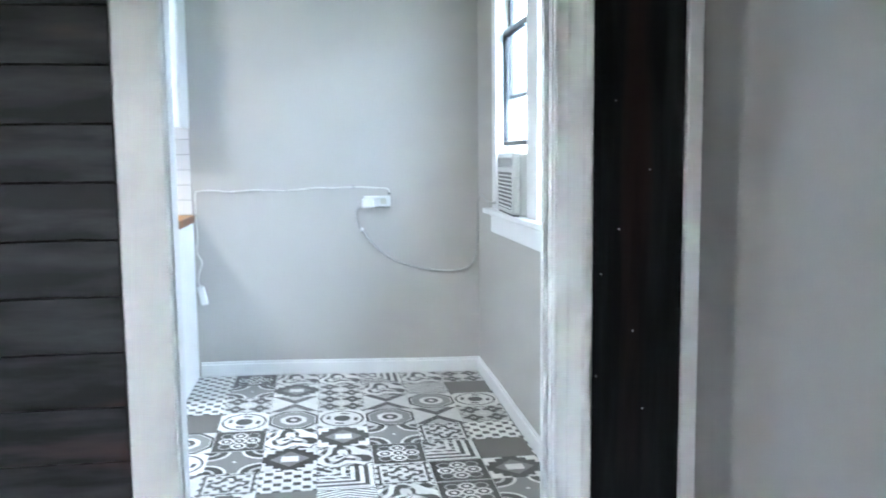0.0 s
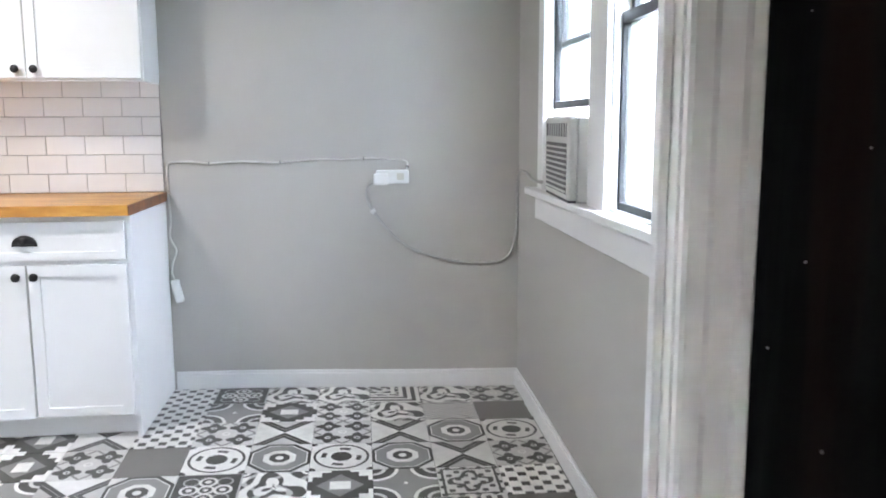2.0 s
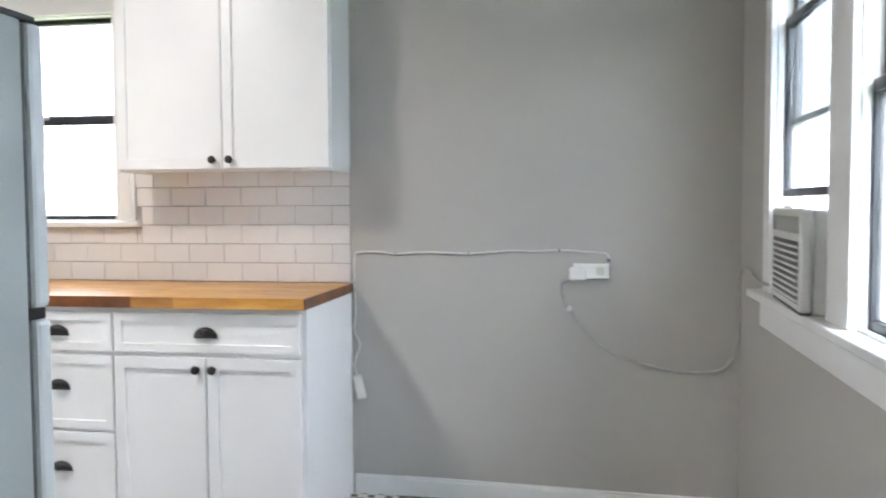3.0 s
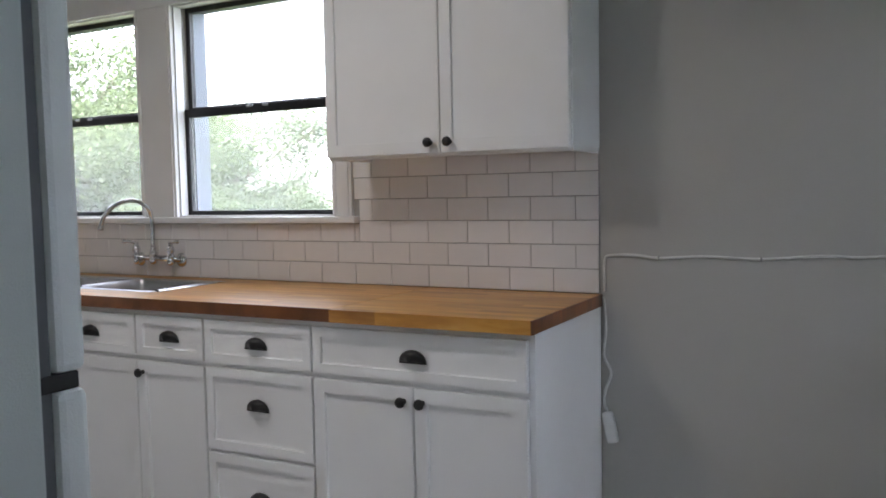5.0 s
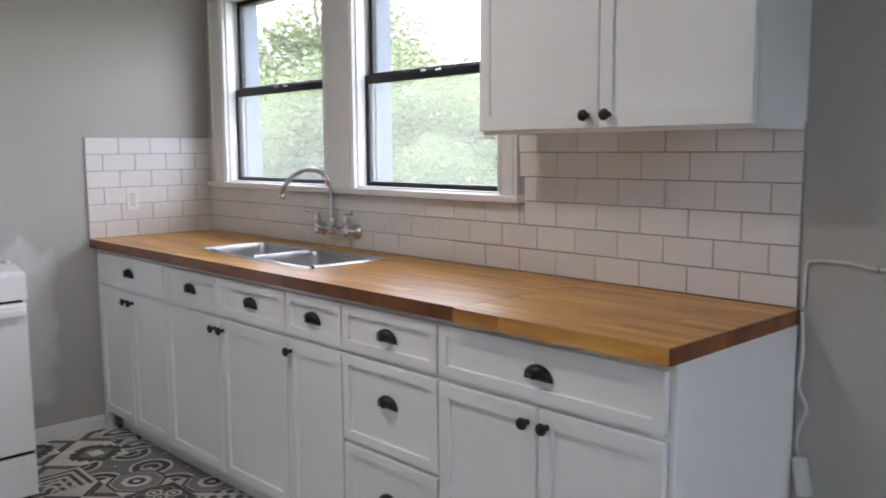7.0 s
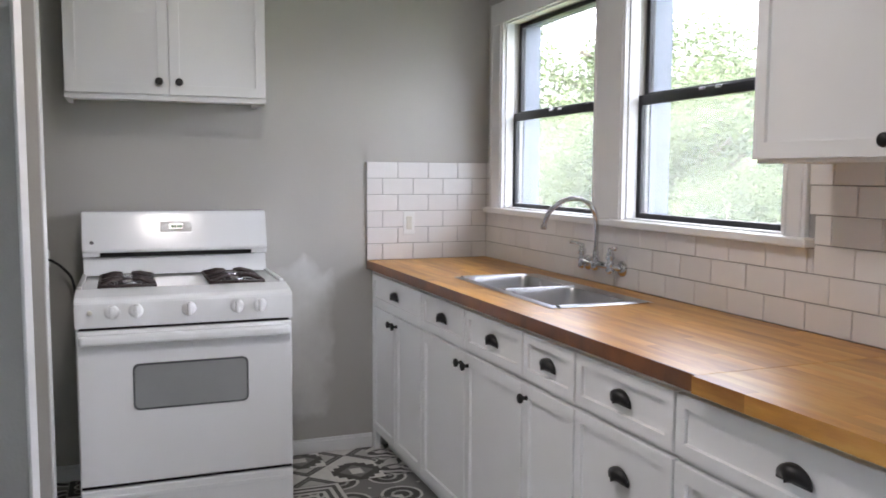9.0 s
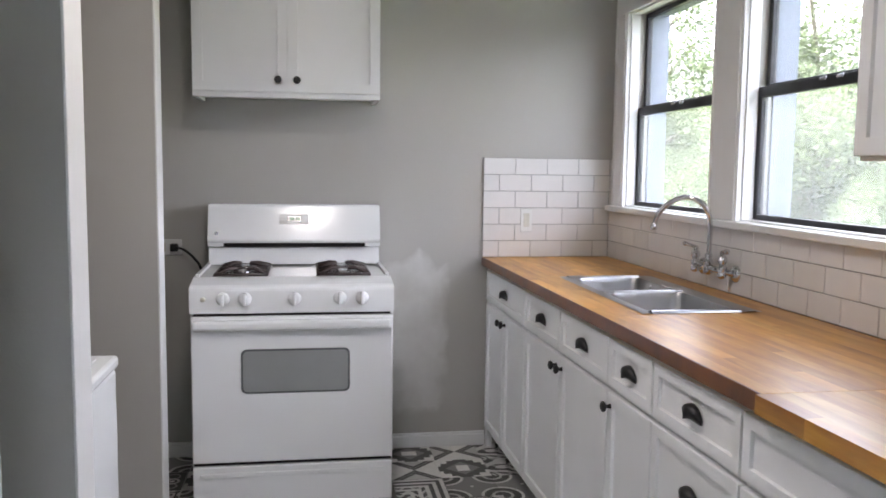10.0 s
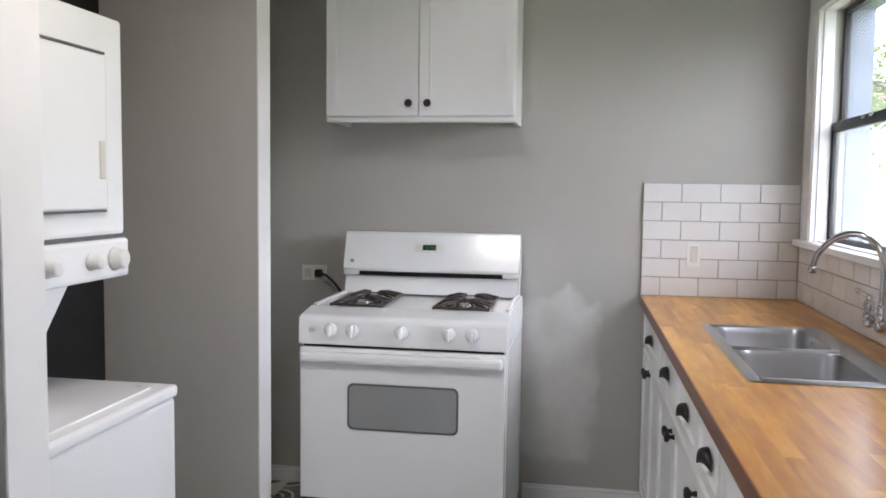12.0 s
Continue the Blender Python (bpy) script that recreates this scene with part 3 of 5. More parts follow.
def east_window(name, a0, a1, raised):
    w = tagged(thing(name, "double-hung window with narrow black sashes" + (", lower sash raised over an air conditioner" if raised else ""), "window"), kind="structure")
    x = XE + 0.032
    zm = 1.475
    sash(w, "y", a0 + 0.001, a1 - 0.001, x + 0.026, zm - 0.012, EW_Z1 - 0.002, bottom=0.02, top=0.02, glass=EASTGLASS)
    lift = 0.295 if raised else 0.0
    sash(w, "y", a0 + 0.001, a1 - 0.001, x, EW_Z0 + lift + 0.002, zm + 0.012 + lift, bottom=0.024, top=0.03, stile=0.014, glass=EASTGLASS)
    j = 0.006
    part("inner_jamb", boxed((XE, x - 0.014, a0, a0 + j, EW_Z0 + j, EW_Z1 - j), (XE, x - 0.014, a1 - j, a1, EW_Z0 + j, EW_Z1 - j), (XE, x - 0.014, a0, a1, EW_Z1 - j, EW_Z1), (XE, x - 0.014, a0, a1, EW_Z0, EW_Z0 + j)), TRIM, w)
    part("outer_jamb", boxed((x + 0.04, XE + 0.185, a0, a0 + j, EW_Z0 + j, EW_Z1 - j), (x + 0.04, XE + 0.185, a1 - j, a1, EW_Z0 + j, EW_Z1 - j), (x + 0.04, XE + 0.185, a0, a1, EW_Z0, EW_Z0 + j)), TRIM, w)
    return w


east_window("window_3", *EW_N, True)
east_window("window_4", *EW_S, False)
ec = tagged(thing("window_casing", "white painted casing and deep sill under paired windows", "window casing"), kind="structure")
for a, b in ((EW_N[1], EW_N[1] + 0.085), (EW_S[1], EW_N[0]), (EW_S[0] - 0.085, EW_S[0])):
    part("casing", boxed((XE - 0.02, XE, a, b, EW_Z0, EW_Z1), bevel=0.003), TRIM, ec)
part("head_casing", boxed((XE - 0.02, XE, EW_S[0] - 0.085, EW_N[1] + 0.085, EW_Z1, EW_Z1 + 0.12), bevel=0.003), TRIM, ec)
part("sill", boxed((XE - 0.055, XE, EW_S[0] - 0.11, EW_N[1] + 0.16, EW_Z0 - 0.026, EW_Z0), bevel=0.005), TRIM, ec)
part("apron", boxed((XE - 0.02, XE, EW_S[0] - 0.085, EW_N[1] + 0.12, EW_Z0 - 0.118, EW_Z0 - 0.026), bevel=0.004), TRIM, ec)

# ---- kitchen cabinets ----
FRONT = 4.124          # face of the cabinet boxes
TOPZ = 0.875


def shaker(x0, x1, z0, z1, y, rail=0.055):
    """A framed door or drawer front facing -y: raised rim, sunk panel."""
    bm = boxed((x0, x1, y, y + 0.019, z0, z1))
    face = [f for f in bm.faces if f.normal.y < -0.9]
    outer = [e for f in face for e in f.edges]
    bmesh.ops.inset_region(bm, faces=face, thickness=min(rail, (z1 - z0) * 0.3))
    bmesh.ops.inset_region(bm, faces=face, thickness=0.0016, depth=-0.009)
    bmesh.ops.bevel(bm, geom=[e for e in outer if e.is_valid], offset=0.0015, segments=2, affect="EDGES")
    return bm


def knob(parent, x, y, z, m=None):
    turn = m or Matrix.Translation((x, y, z)) @ Matrix.Rotation(radians(90), 4, "X")
    return part("knob", lathe([(0.008, 0.0), (0.0065, 0.004), (0.0055, 0.012), (0.013, 0.017), (0.0155, 0.021), (0.0145, 0.026), (0.009, 0.029)], 18, turn), BLACK, parent, "black round knob")


def cup_pull(parent, x, y, z):
    """A half-dome bin pull, open below."""
    bm = bmesh.new()
    w, d, h, seg, rings = 0.043, 0.026, 0.034, 18, 6
    rows = []
    for j in range(rings + 1):
        f = math.pi / 2 * j / rings
        rows.append([bm.verts.new((x + w * math.cos(math.pi * i / seg) * math.cos(f) ** 0.6, y - d * math.sin(f) ** 0.8 * (0.35 + 0.65 * math.sin(math.pi * i / seg)), z - 0.012 + h * math.sin(math.pi * i / seg) * math.cos(f) ** 0.5)) for i in range(seg + 1)])
    for a, b in zip(rows, rows[1:]):
        for i in range(seg):
            try:
                bm.faces.new((a[i], a[i + 1], b[i + 1], b[i])).smooth = True
            except ValueError:
                pass
    box(bm, x - w, x + w, y - 0.003, y, z - 0.017, z - 0.011)
    bmesh.ops.remove_doubles(bm, verts=bm.verts, dist=0.0002)
    bmesh.ops.solidify(bm, geom=bm.faces[:], thickness=0.0015)
    return part("cup_pull", bm, BLACK, parent, "black half-moon cup pull")


def base_unit(x0, x1, drawers, doors, label, knob_side=0, sink_hole=False):
    c = thing("base_cabinet", label, "cabinet", "run of base cabinets under the counter")
    if sink_hole:
        body = boxed((x0, x1, FRONT, FRONT + 0.02, 0.10, TOPZ), (x0, x0 + 0.018, FRONT + 0.02, YN - 0.015, 0.10, TOPZ), (x1 - 0.018, x1, FRONT + 0.02, YN - 0.015, 0.10, TOPZ), (x0 + 0.018, x1 - 0.018, FRONT + 0.02, YN - 0.015, 0.10, 0.12), (x0, x1, FRONT + 0.06, YN - 0.015, 0.0, 0.10))
    else:
        body = boxed((x0, x1, FRONT, YN - 0.015, 0.10, TOPZ), (x0, x1, FRONT + 0.06, YN - 0.015, 0.0, 0.10))
    part("body", body, CAB, c, "white cabinet box with recessed toe kick")
    g, y = 0.004, FRONT - 0.02
    for a, b, lo, hi in drawers:
        f = part("drawer_front", shaker(a + g, b - g, lo, hi, y, 0.042), CAB, c, "white framed drawer front")
        cup_pull(f, (a + b) / 2, y + 0.004, (lo + hi) / 2 + (0.0 if hi > 0.8 else 0.022))
    for i, (a, b) in enumerate(doors):
        d = part("door", shaker(a + g, b - g, 0.105, 0.700, y), CAB, c, "white shaker door")
        side = knob_side if len(doors) == 1 else (1 if i == 0 else -1)
        knob(d, b - 0.03 if side > 0 else a + 0.03, y, 0.662)
    return c


ZD0, ZD1 = 0.718, 0.856
U = (-3.585, -2.905, -2.02, -1.715, -1.29, -0.60)
m_ = (U[0] + U[1]) / 2
base_unit(U[0], U[1], [(U[0], U[1], ZD0, ZD1)], [(U[0], m_), (m_, U[1])], "white shaker base cabinet with one drawer over two doors")
m_ = (U[1] + U[2]) / 2
base_unit(U[1], U[2], [(U[1], m_, ZD0, ZD1), (m_, U[2], ZD0, ZD1)], [(U[1], m_), (m_, U[2])], "white shaker sink cabinet with two false drawers over two doors", sink_hole=True)
base_unit(U[2], U[3], [(U[2], U[3], ZD0, ZD1)], [(U[2], U[3])], "narrow white shaker base cabinet with one drawer and one door", knob_side=-1)
base_unit(U[3], U[4], [(U[3], U[4], ZD0, ZD1), (U[3], U[4], 0.438, 0.702), (U[3], U[4], 0.105, 0.424)], [], "white base cabinet with a stack of three drawers")
m_ = (U[4] + U[5]) / 2
e_unit = base_unit(U[4], U[5], [(U[4], U[5], ZD0, ZD1)], [(U[4], m_), (m_, U[5])], "white shaker end cabinet with one wide drawer over two doors")
part("end_panel", boxed((U[5], U[5] + 0.015, FRONT - 0.004, YN - 0.003, 0.0, TOPZ), bevel=0.001), CAB, e_unit, "plain white end panel")
part("filler", boxed((XW + 0.002, U[0], FRONT - 0.004, FRONT + 0.02, 0.0, TOPZ)), CAB, e_unit)

# upper cabinet beside the windows
up = thing("wall_cabinet", "white two-door shaker wall cabinet beside the window", "cabinet", "wall cabinets")
UX0, UX1, UY, UZ0, UZ1 = -1.445, -0.585, 4.470, 1.376, 2.08
part("body", boxed((UX0, UX1, UY, YN - 0.002, UZ0, UZ1), (UX0, UX1, UY + 0.0, UY + 0.02, UZ0 - 0.018, UZ0), (UX1 - 0.018, UX1, UY + 0.02, YN - 0.012, UZ0 - 0.018, UZ0), (UX0, UX0 + 0.018, UY + 0.02, YN - 0.012, UZ0 - 0.018, UZ0), bevel=0.001), CAB, up)
um = (UX0 + UX1) / 2 + 0.004
for a, b, s in ((UX0 + 0.004, um - 0.002, 1), (um + 0.002, UX1 - 0.006, -1)):
    d = part("door", shaker(a, b, UZ0 - 0.008, UZ1 - 0.008, UY - 0.02), CAB, up, "white shaker door")
    knob(d, b - 0.032 if s > 0 else a + 0.032, UY - 0.02, UZ0 + 0.025)


def on_west(bm):
    """Turns a body built to face -y so that it faces +x."""
    bmesh.ops.transform(bm, matrix=Matrix.Rotation(radians(90), 4, "Z"), verts=bm.verts)
    return bm


sw = thing("wall_cabinet", "white two-door shaker wall cabinet above the stove", "cabinet", "wall cabinets")
SY0, SY1, SX, SZ0, SZ1 = 2.813, 3.578, -3.335, 1.628, 2.32
part("body", boxed((XW + 0.002, SX, SY0, SY1, SZ0, SZ1), (SX - 0.02, SX, SY0, SY1, SZ0 - 0.016, SZ0), (XW + 0.002, SX - 0.02, SY0, SY0 + 0.018, SZ0 - 0.016, SZ0), (XW + 0.002, SX - 0.02, SY1 - 0.018, SY1, SZ0 - 0.016, SZ0), bevel=0.001), CAB, sw)
sm = (SY0 + SY1) / 2
for a, b, s in ((SY0 + 0.004, sm - 0.002, 1), (sm + 0.002, SY1 - 0.004, -1)):
    d = part("door", on_west(shaker(a, b, SZ0 + 0.006, SZ1 - 0.008, -(SX + 0.02))), CAB, sw, "white shaker door")
    ky = b - 0.036 if s > 0 else a + 0.036
    knob(d, 0, 0, 0, Matrix.Translation((SX + 0.02, ky, SZ0 + 0.055)) @ Matrix.Rotation(radians(90), 4, "Y"))

# ---- butcher block counter: two slabs of glued staves, with a cut-out for the sink ----
counter = thing("countertop", "oiled butcher-block countertop of long wooden staves", "countertop")
CY0, CY1, CX_L, CX_R, SEAM = 4.088, YN - 0.012, XW + 0.010, -0.577, -1.205
SINK = (-2.858, -2.062, 4.252, 4.600)
rng = random.Random(4)


def stave_rows(x0, x1, y0, y1, z0, z1):
    wide = (y1 - y0) / round((y1 - y0) / 0.038)
    for r in range(round((y1 - y0) / wide)):
        a, b = y0 + r * wide, y0 + (r + 1) * wide
        spans = [(x0, x1, a, b)]
        if x0 < SINK[0] and b > SINK[2] + 0.002 and a < SINK[3] - 0.002:
            spans = [(x0, SINK[0], a, b), (SINK[1], x1, a, b)]
            if a < SINK[2] - 0.002:
                spans.append((SINK[0], SINK[1], a, SINK[2]))
            if b > SINK[3] + 0.002:
                spans.append((SINK[0], SINK[1], SINK[3], b))
        for s0, s1, a, b in spans:
            at = s0
            first = rng.uniform(0.15, 0.8)
            while at < s1 - 1e-4:
                to = min(s1, at + first)
                first = rng.uniform(0.45, 0.95)
                if s1 - to < 0.12:
                    to = s1
                bm = boxed((at, to, a, b, z0, z1))
                part("stave", bm, BUTCHER, counter)
                at = to


stave_rows(CX_L, SEAM, CY0 + 0.004, CY1, TOPZ, 0.914)
stave_rows(SEAM + 0.0004, CX_R - 0.004, CY0 - 0.009, CY1, TOPZ + 0.001, 0.9135)
# darker oiled edges: the long front of the west slab, the end grain of the east one
at = CX_L
while at < SEAM - 0.01:
    to = min(SEAM, at + rng.uniform(0.5, 0.9))
    part("edge_strip", boxed((at, to, CY0, CY0 + 0.004, TOPZ, 0.9138)), WOODEDGE, counter, "dark oiled counter edge")
    at = to
at = CY0 - 0.009
while at < CY1 - 0.005:
    to = min(CY1, at + 0.0395)
    part("end_grain", boxed((CX_R - 0.004, CX_R, at, to, TOPZ + 0.001, 0.9133)), WOODEDGE, counter, "dark end grain of a stave")
    at = to

# the run is a little out of square and scribed to the uneven floor
for ob in [o for o in scene.objects if o.name.startswith(("base_cabinet", "countertop"))]:
    for o in ob.children_recursive:
        for v in o.data.vertices:
            v.co.y += 0.0125 * (v.co.x - XW) * min(1.0, (YN - v.co.y) / 0.6)
            if v.co.z < 0.4:
                v.co.z += floor_rise(v.co.x, 4.4) * (0.4 - v.co.z) / 0.4

# ---- sink and faucet ----
sink = thing("kitchen_sink", "double-bowl stainless steel drop-in sink set in the counter", "sink")
sx0, sx1, sy0, sy1 = SINK
bm = bmesh.new()
zt = 0.918
mid = (sx0 + sx1) / 2
bowls = [(sx0 + 0.022, mid - 0.012), (mid + 0.012, sx1 - 0.022)]
by0, by1 = sy0 + 0.02, sy1 - 0.055


def rolled(bm, x0, x1, y0, y1, along, high):
    """A strip of the rim, pressed up into a low roll along y or x."""
    n_ = 8
    rows = []
    for k in range(n_ + 1):
        q = k / n_
        z_ = zt - 0.002 + high * math.sin(math.pi * q) ** 0.8
        if along == "y":
            rows.append([bm.verts.new((x0 + (x1 - x0) * q, yy, z_)) for yy in (y0, y1)])
        else:
            rows.append([bm.verts.new((xx, y0 + (y1 - y0) * q, z_)) for xx in (x0, x1)])
    for p, q in zip(rows, rows[1:]):
        bm.faces.new((p[0], q[0], q[1], p[1])).smooth = True


for xa, xb in ((sx0 - 0.012, bowls[0][0]), (bowls[0][1], bowls[1][0]), (bowls[1][1], sx1 + 0.012)):
    rolled(bm, xa, xb, by0 - 0.004, by1 + 0.004, "y", 0.007)
rolled(bm, sx0 - 0.012, sx1 + 0.012, sy0 - 0.014, by0, "x", 0.002)
rolled(bm, sx0 - 0.012, sx1 + 0.012, by1, sy1 + 0.012, "x", 0.002)
part("rim", bm, SINKSTEEL, sink, "rolled steel rim")
for a, b in bowls:
    bm = bmesh.new()
    loops = []
    for inset, z in ((0.0, zt - 0.002), (0.006, zt - 0.02), (0.012, zt - 0.13), (0.03, zt - 0.155), (0.08, zt - 0.16)):
        ring = []
        for cx, cy, a0 in ((b - inset, by1 - inset, 0), (a + inset, by1 - inset, 90), (a + inset, by0 + inset, 180), (b - inset, by0 + inset, 270)):
            rad = 0.045
            ox, oy = cx - math.copysign(rad, cx - (a + b) / 2), cy - math.copysign(rad, cy - (by0 + by1) / 2)
            for k in range(6):
                t = radians(a0 + 90 * k / 5)
                ring.append(bm.verts.new((ox + rad * math.cos(t), oy + rad * math.sin(t), z)))
        loops.append(ring)
    for p, q in zip(loops, loops[1:]):
        for k in range(len(p)):
            bm.faces.new((p[k], p[(k + 1) % len(p)], q[(k + 1) % len(p)], q[k])).smooth = True
    bm.faces.new(loops[-1])
    bowl = part("bowl", bm, SINKSTEEL, sink, "deep steel bowl")
    # corner webs between the rounded bowl mouth and the rim
    for cx, cy, a0 in ((b, by1, 0), (a, by1, 90), (a, by0, 180), (b, by0, 270)):
        bm = bmesh.new()
        rad = 0.045
        ox, oy = cx - math.copysign(rad, cx - (a + b) / 2), cy - math.copysign(rad, cy - (by0 + by1) / 2)
        arc = [bm.verts.new((ox + rad * math.cos(radians(a0 + 90 * k / 5)), oy + rad * math.sin(radians(a0 + 90 * k / 5)), zt - 0.0015)) for k in range(6)]
        cv = bm.verts.new((cx, cy, zt - 0.0015))
        for k in range(5):
            bm.faces.new((cv, arc[k], arc[k + 1]))
        part("corner_web", bm, SINKSTEEL, sink)
    part("drain", lathe([(0.045, 0), (0.045, 0.003), (0.03, 0.003), (0.028, 0.001)], 24, Matrix.Translation(((a + b) / 2, (by0 + by1) / 2, zt - 0.16))), CHROME, bowl, "round chrome drain")

fau = thing("faucet", "chrome wall-mounted bridge faucet with gooseneck spout and lever handles", "faucet")
FX, FY, FZ = -2.508, YN - 0.052, 0.995
part("bridge", tube([(FX - 0.105, FY, FZ), (FX + 0.105, FY, FZ)], 0.0115, 12, 0), CHROME, fau)
for s in (-1, 1):
    hx = FX + s * 0.10
    part("wall_arm", tube([(hx, FY, FZ), (hx + s * 0.01, FY + 0.015, FZ - 0.005), (hx + s * 0.02, YN - 0.02, FZ - 0.01)], 0.0115, 12), CHROME, fau)
    part("wall_flange", lathe([(0.03, 0), (0.03, 0.006), (0.022, 0.014), (0.012, 0.018)], 24, Matrix.Translation((hx + s * 0.02, YN - 0.0085, FZ - 0.01)) @ Matrix.Rotation(radians(90), 4, "X")), CHROME, fau)
    valve = part("valve_body", lathe([(0.008, -0.028), (0.016, -0.022), (0.017, -0.012), (0.012, -0.006), (0.016, 0.0), (0.017, 0.012), (0.011, 0.018), (0.012, 0.024), (0.017, 0.03), (0.015, 0.045), (0.009, 0.052), (0.0105, 0.06), (0.006, 0.068)], 20, Matrix.Translation((hx, FY, FZ))), CHROME, fau)
    part("lever", tube([(hx, FY, FZ + 0.062), (hx + s * 0.02, FY - 0.008, FZ + 0.066), (hx + s * 0.05, FY - 0.016, FZ + 0.070)], 0.0062, 10), CHROME, valve, "small chrome lever")
    part("lever_tip", lathe([(0.006, 0), (0.0095, 0.006), (0.0085, 0.014), (0.003, 0.018)], 14, Matrix.Translation((hx + s * 0.046, FY - 0.015, FZ + 0.07)) @ Matrix.Rotation(radians(90 * s), 4, "Y")), CHROME, valve)
part("spout_hub", lathe([(0.009, -0.026), (0.018, -0.018), (0.019, -0.004), (0.013, 0.004), (0.017, 0.012), (0.017, 0.024), (0.011, 0.032), (0.014, 0.042), (0.009, 0.052)], 20, Matrix.Translation((FX, FY, FZ))), CHROME, fau)
sp = part("spout", tube([(FX, FY, FZ + 0.045), (FX, FY, FZ + 0.15), (FX - 0.004, FY - 0.018, FZ + 0.212), (FX - 0.04, FY - 0.06, FZ + 0.243), (FX - 0.084, FY - 0.105, FZ + 0.228), (FX - 0.118, FY - 0.138, FZ + 0.185), (FX - 0.132, FY - 0.15, FZ + 0.14)], 0.0092, 12, 8), CHROME, fau, "curved chrome gooseneck spout")
part("aerator", lathe([(0.0105, 0), (0.0125, 0.004), (0.0125, 0.018), (0.0105, 0.022)], 16, Matrix.Translation((FX - 0.133, FY - 0.151, FZ + 0.122))), CHROME, sp)

# ---- stove ----
stove = thing("gas_stove", "white gas range with four burners and a grey oven window", "stove")
GX0, GX1, GY0, GY1, GZ = -3.60, -2.945, 2.843, 3.60, 0.905
part("body", boxed((GX0, GX1, GY0, GY1, 0.05, 0.783), bevel=0.004), ENAMEL, stove)
part("base_void", boxed((GX0 + 0.05, GX1 - 0.02, GY0 + 0.02, GY1 - 0.02, 0.0, 0.05)), RECESS_SHADE, stove, "near-black block that paints the shade under the stove")
bm = bmesh.new()
top = [(GX0, 0.784), (GX0, GZ - 0.01), (GX1 - 0.11, GZ - 0.002), (GX1 + 0.004, 0.888), (GX1 + 0.022, 0.881), (GX1 + 0.028, 0.872), (GX1 + 0.034, 0.784)]
rows = [[bm.verts.new((x, y, z)) for x, z in top] for y in (GY0, GY1)]
for i in range(len(top)):
    j = (i + 1) % len(top)
    bm.faces.new((rows[0][i], rows[0][j], rows[1][j], rows[1][i]))
bm.faces.new(rows[0][::-1])
bm.faces.new(rows[1])
bmesh.ops.bevel(bm, geom=bm.edges[:], offset=0.003, segments=2, affect="EDGES")
cook = part("cooktop", bm, ENAMEL, stove, "white enamel cooktop and control panel")
for ya, yb in ((GY0 + 0.006, GY0 + 0.022), (GY1 - 0.022, GY1 - 0.006)):
    part("cooktop_rim", boxed((GX0 + 0.1, GX1 - 0.12, ya, yb, GZ - 0.004, GZ + 0.008), bevel=0.003), ENAMEL, stove)
# backguard: sloped lower part, dark vent slot, upper console
bg = bmesh.new()
prof = [(GX0, GZ - 0.01), (-3.455, GZ), (-3.475, 0.979), (GX0, 0.979)]
rows = [[bg.verts.new((x, y, z)) for x, z in prof] for y in (GY0 + 0.012, GY1 - 0.012)]
for i in range(4):
    bg.faces.new((rows[0][i], rows[0][(i + 1) % 4], rows[1][(i + 1) % 4], rows[1][i]))
bg.faces.new(rows[0][::-1])
bg.faces.new(rows[1])
part("backsplash", bg, ENAMEL, stove)
part("vent_slot", boxed((GX0 + 0.01, -3.462, GY0 + 0.06, GY1 - 0.06, 0.979, 1.004)), RECESS_SHADE, stove, "oven vent slot with its inner shade painted near-black")
bg = bmesh.new()
prof = [(GX0, 0.998), (-3.452, 0.998), (-3.443, 1.01), (-3.491, 1.155), (-3.503, 1.163), (GX0, 1.163)]
rows = [[bg.verts.new((x, y, z)) for x, z in prof] for y in (GY0 + 0.008, GY1 - 0.008)]
for i in range(len(prof)):
    j = (i + 1) % len(prof)
    bg.faces.new((rows[0][i], rows[0][j], rows[1][j], rows[1][i]))
bg.faces.new(rows[0][::-1])
bg.faces.new(rows[1])
bmesh.ops.bevel(bg, geom=bg.edges[:], offset=0.003, segments=2, affect="EDGES")
console = part("console", bg, ENAMEL, stove, "white console with a small clock")
for y0, y1 in ((GY0 + 0.008, GY0 + 0.075), (GY1 - 0.075, GY1 - 0.008)):
    part("console_shoulder", boxed((GX0, -3.452, y0, y1, 0.982, 0.999), bevel=0.003), ENAMEL, stove)


def console_x(z):
    return -3.443 - (z - 1.01) / 0.145 * 0.048


cm = (GY0 + GY1) / 2 - 0.005
bm = boxed((-0.001, 0.003, cm - 0.062, cm + 0.062, -0.022, 0.022), bevel=0.001)
tilt = Matrix.Translation((console_x(1.10), 0, 1.10)) @ Matrix.Rotation(-math.atan2(0.048, 0.145), 4, "Y")
bmesh.ops.transform(bm, matrix=tilt, verts=bm.verts)
clock = part("clock_panel", bm, PLASTIC, console, "pale clock panel with buttons")
bm = boxed((0.002, 0.0045, cm - 0.028, cm + 0.028, -0.011, 0.012))
bmesh.ops.transform(bm, matrix=tilt, verts=bm.verts)
DISPLAY, dn, dl, db = mat("green_clock_display")
db.inputs["Base Color"].default_value = (0.006, 0.009, 0.007, 1)
db.inputs["Roughness"].default_value = 0.1
part("display", bm, DISPLAY, console, "dark clock display with green digits")
GREEN, dn, dl, db = mat("green_digits")
db.inputs["Base Color"].default_value = (0.02, 0.08, 0.035, 1)
db.inputs["Emission Color"].default_value = (0.1, 1.0, 0.25, 1)
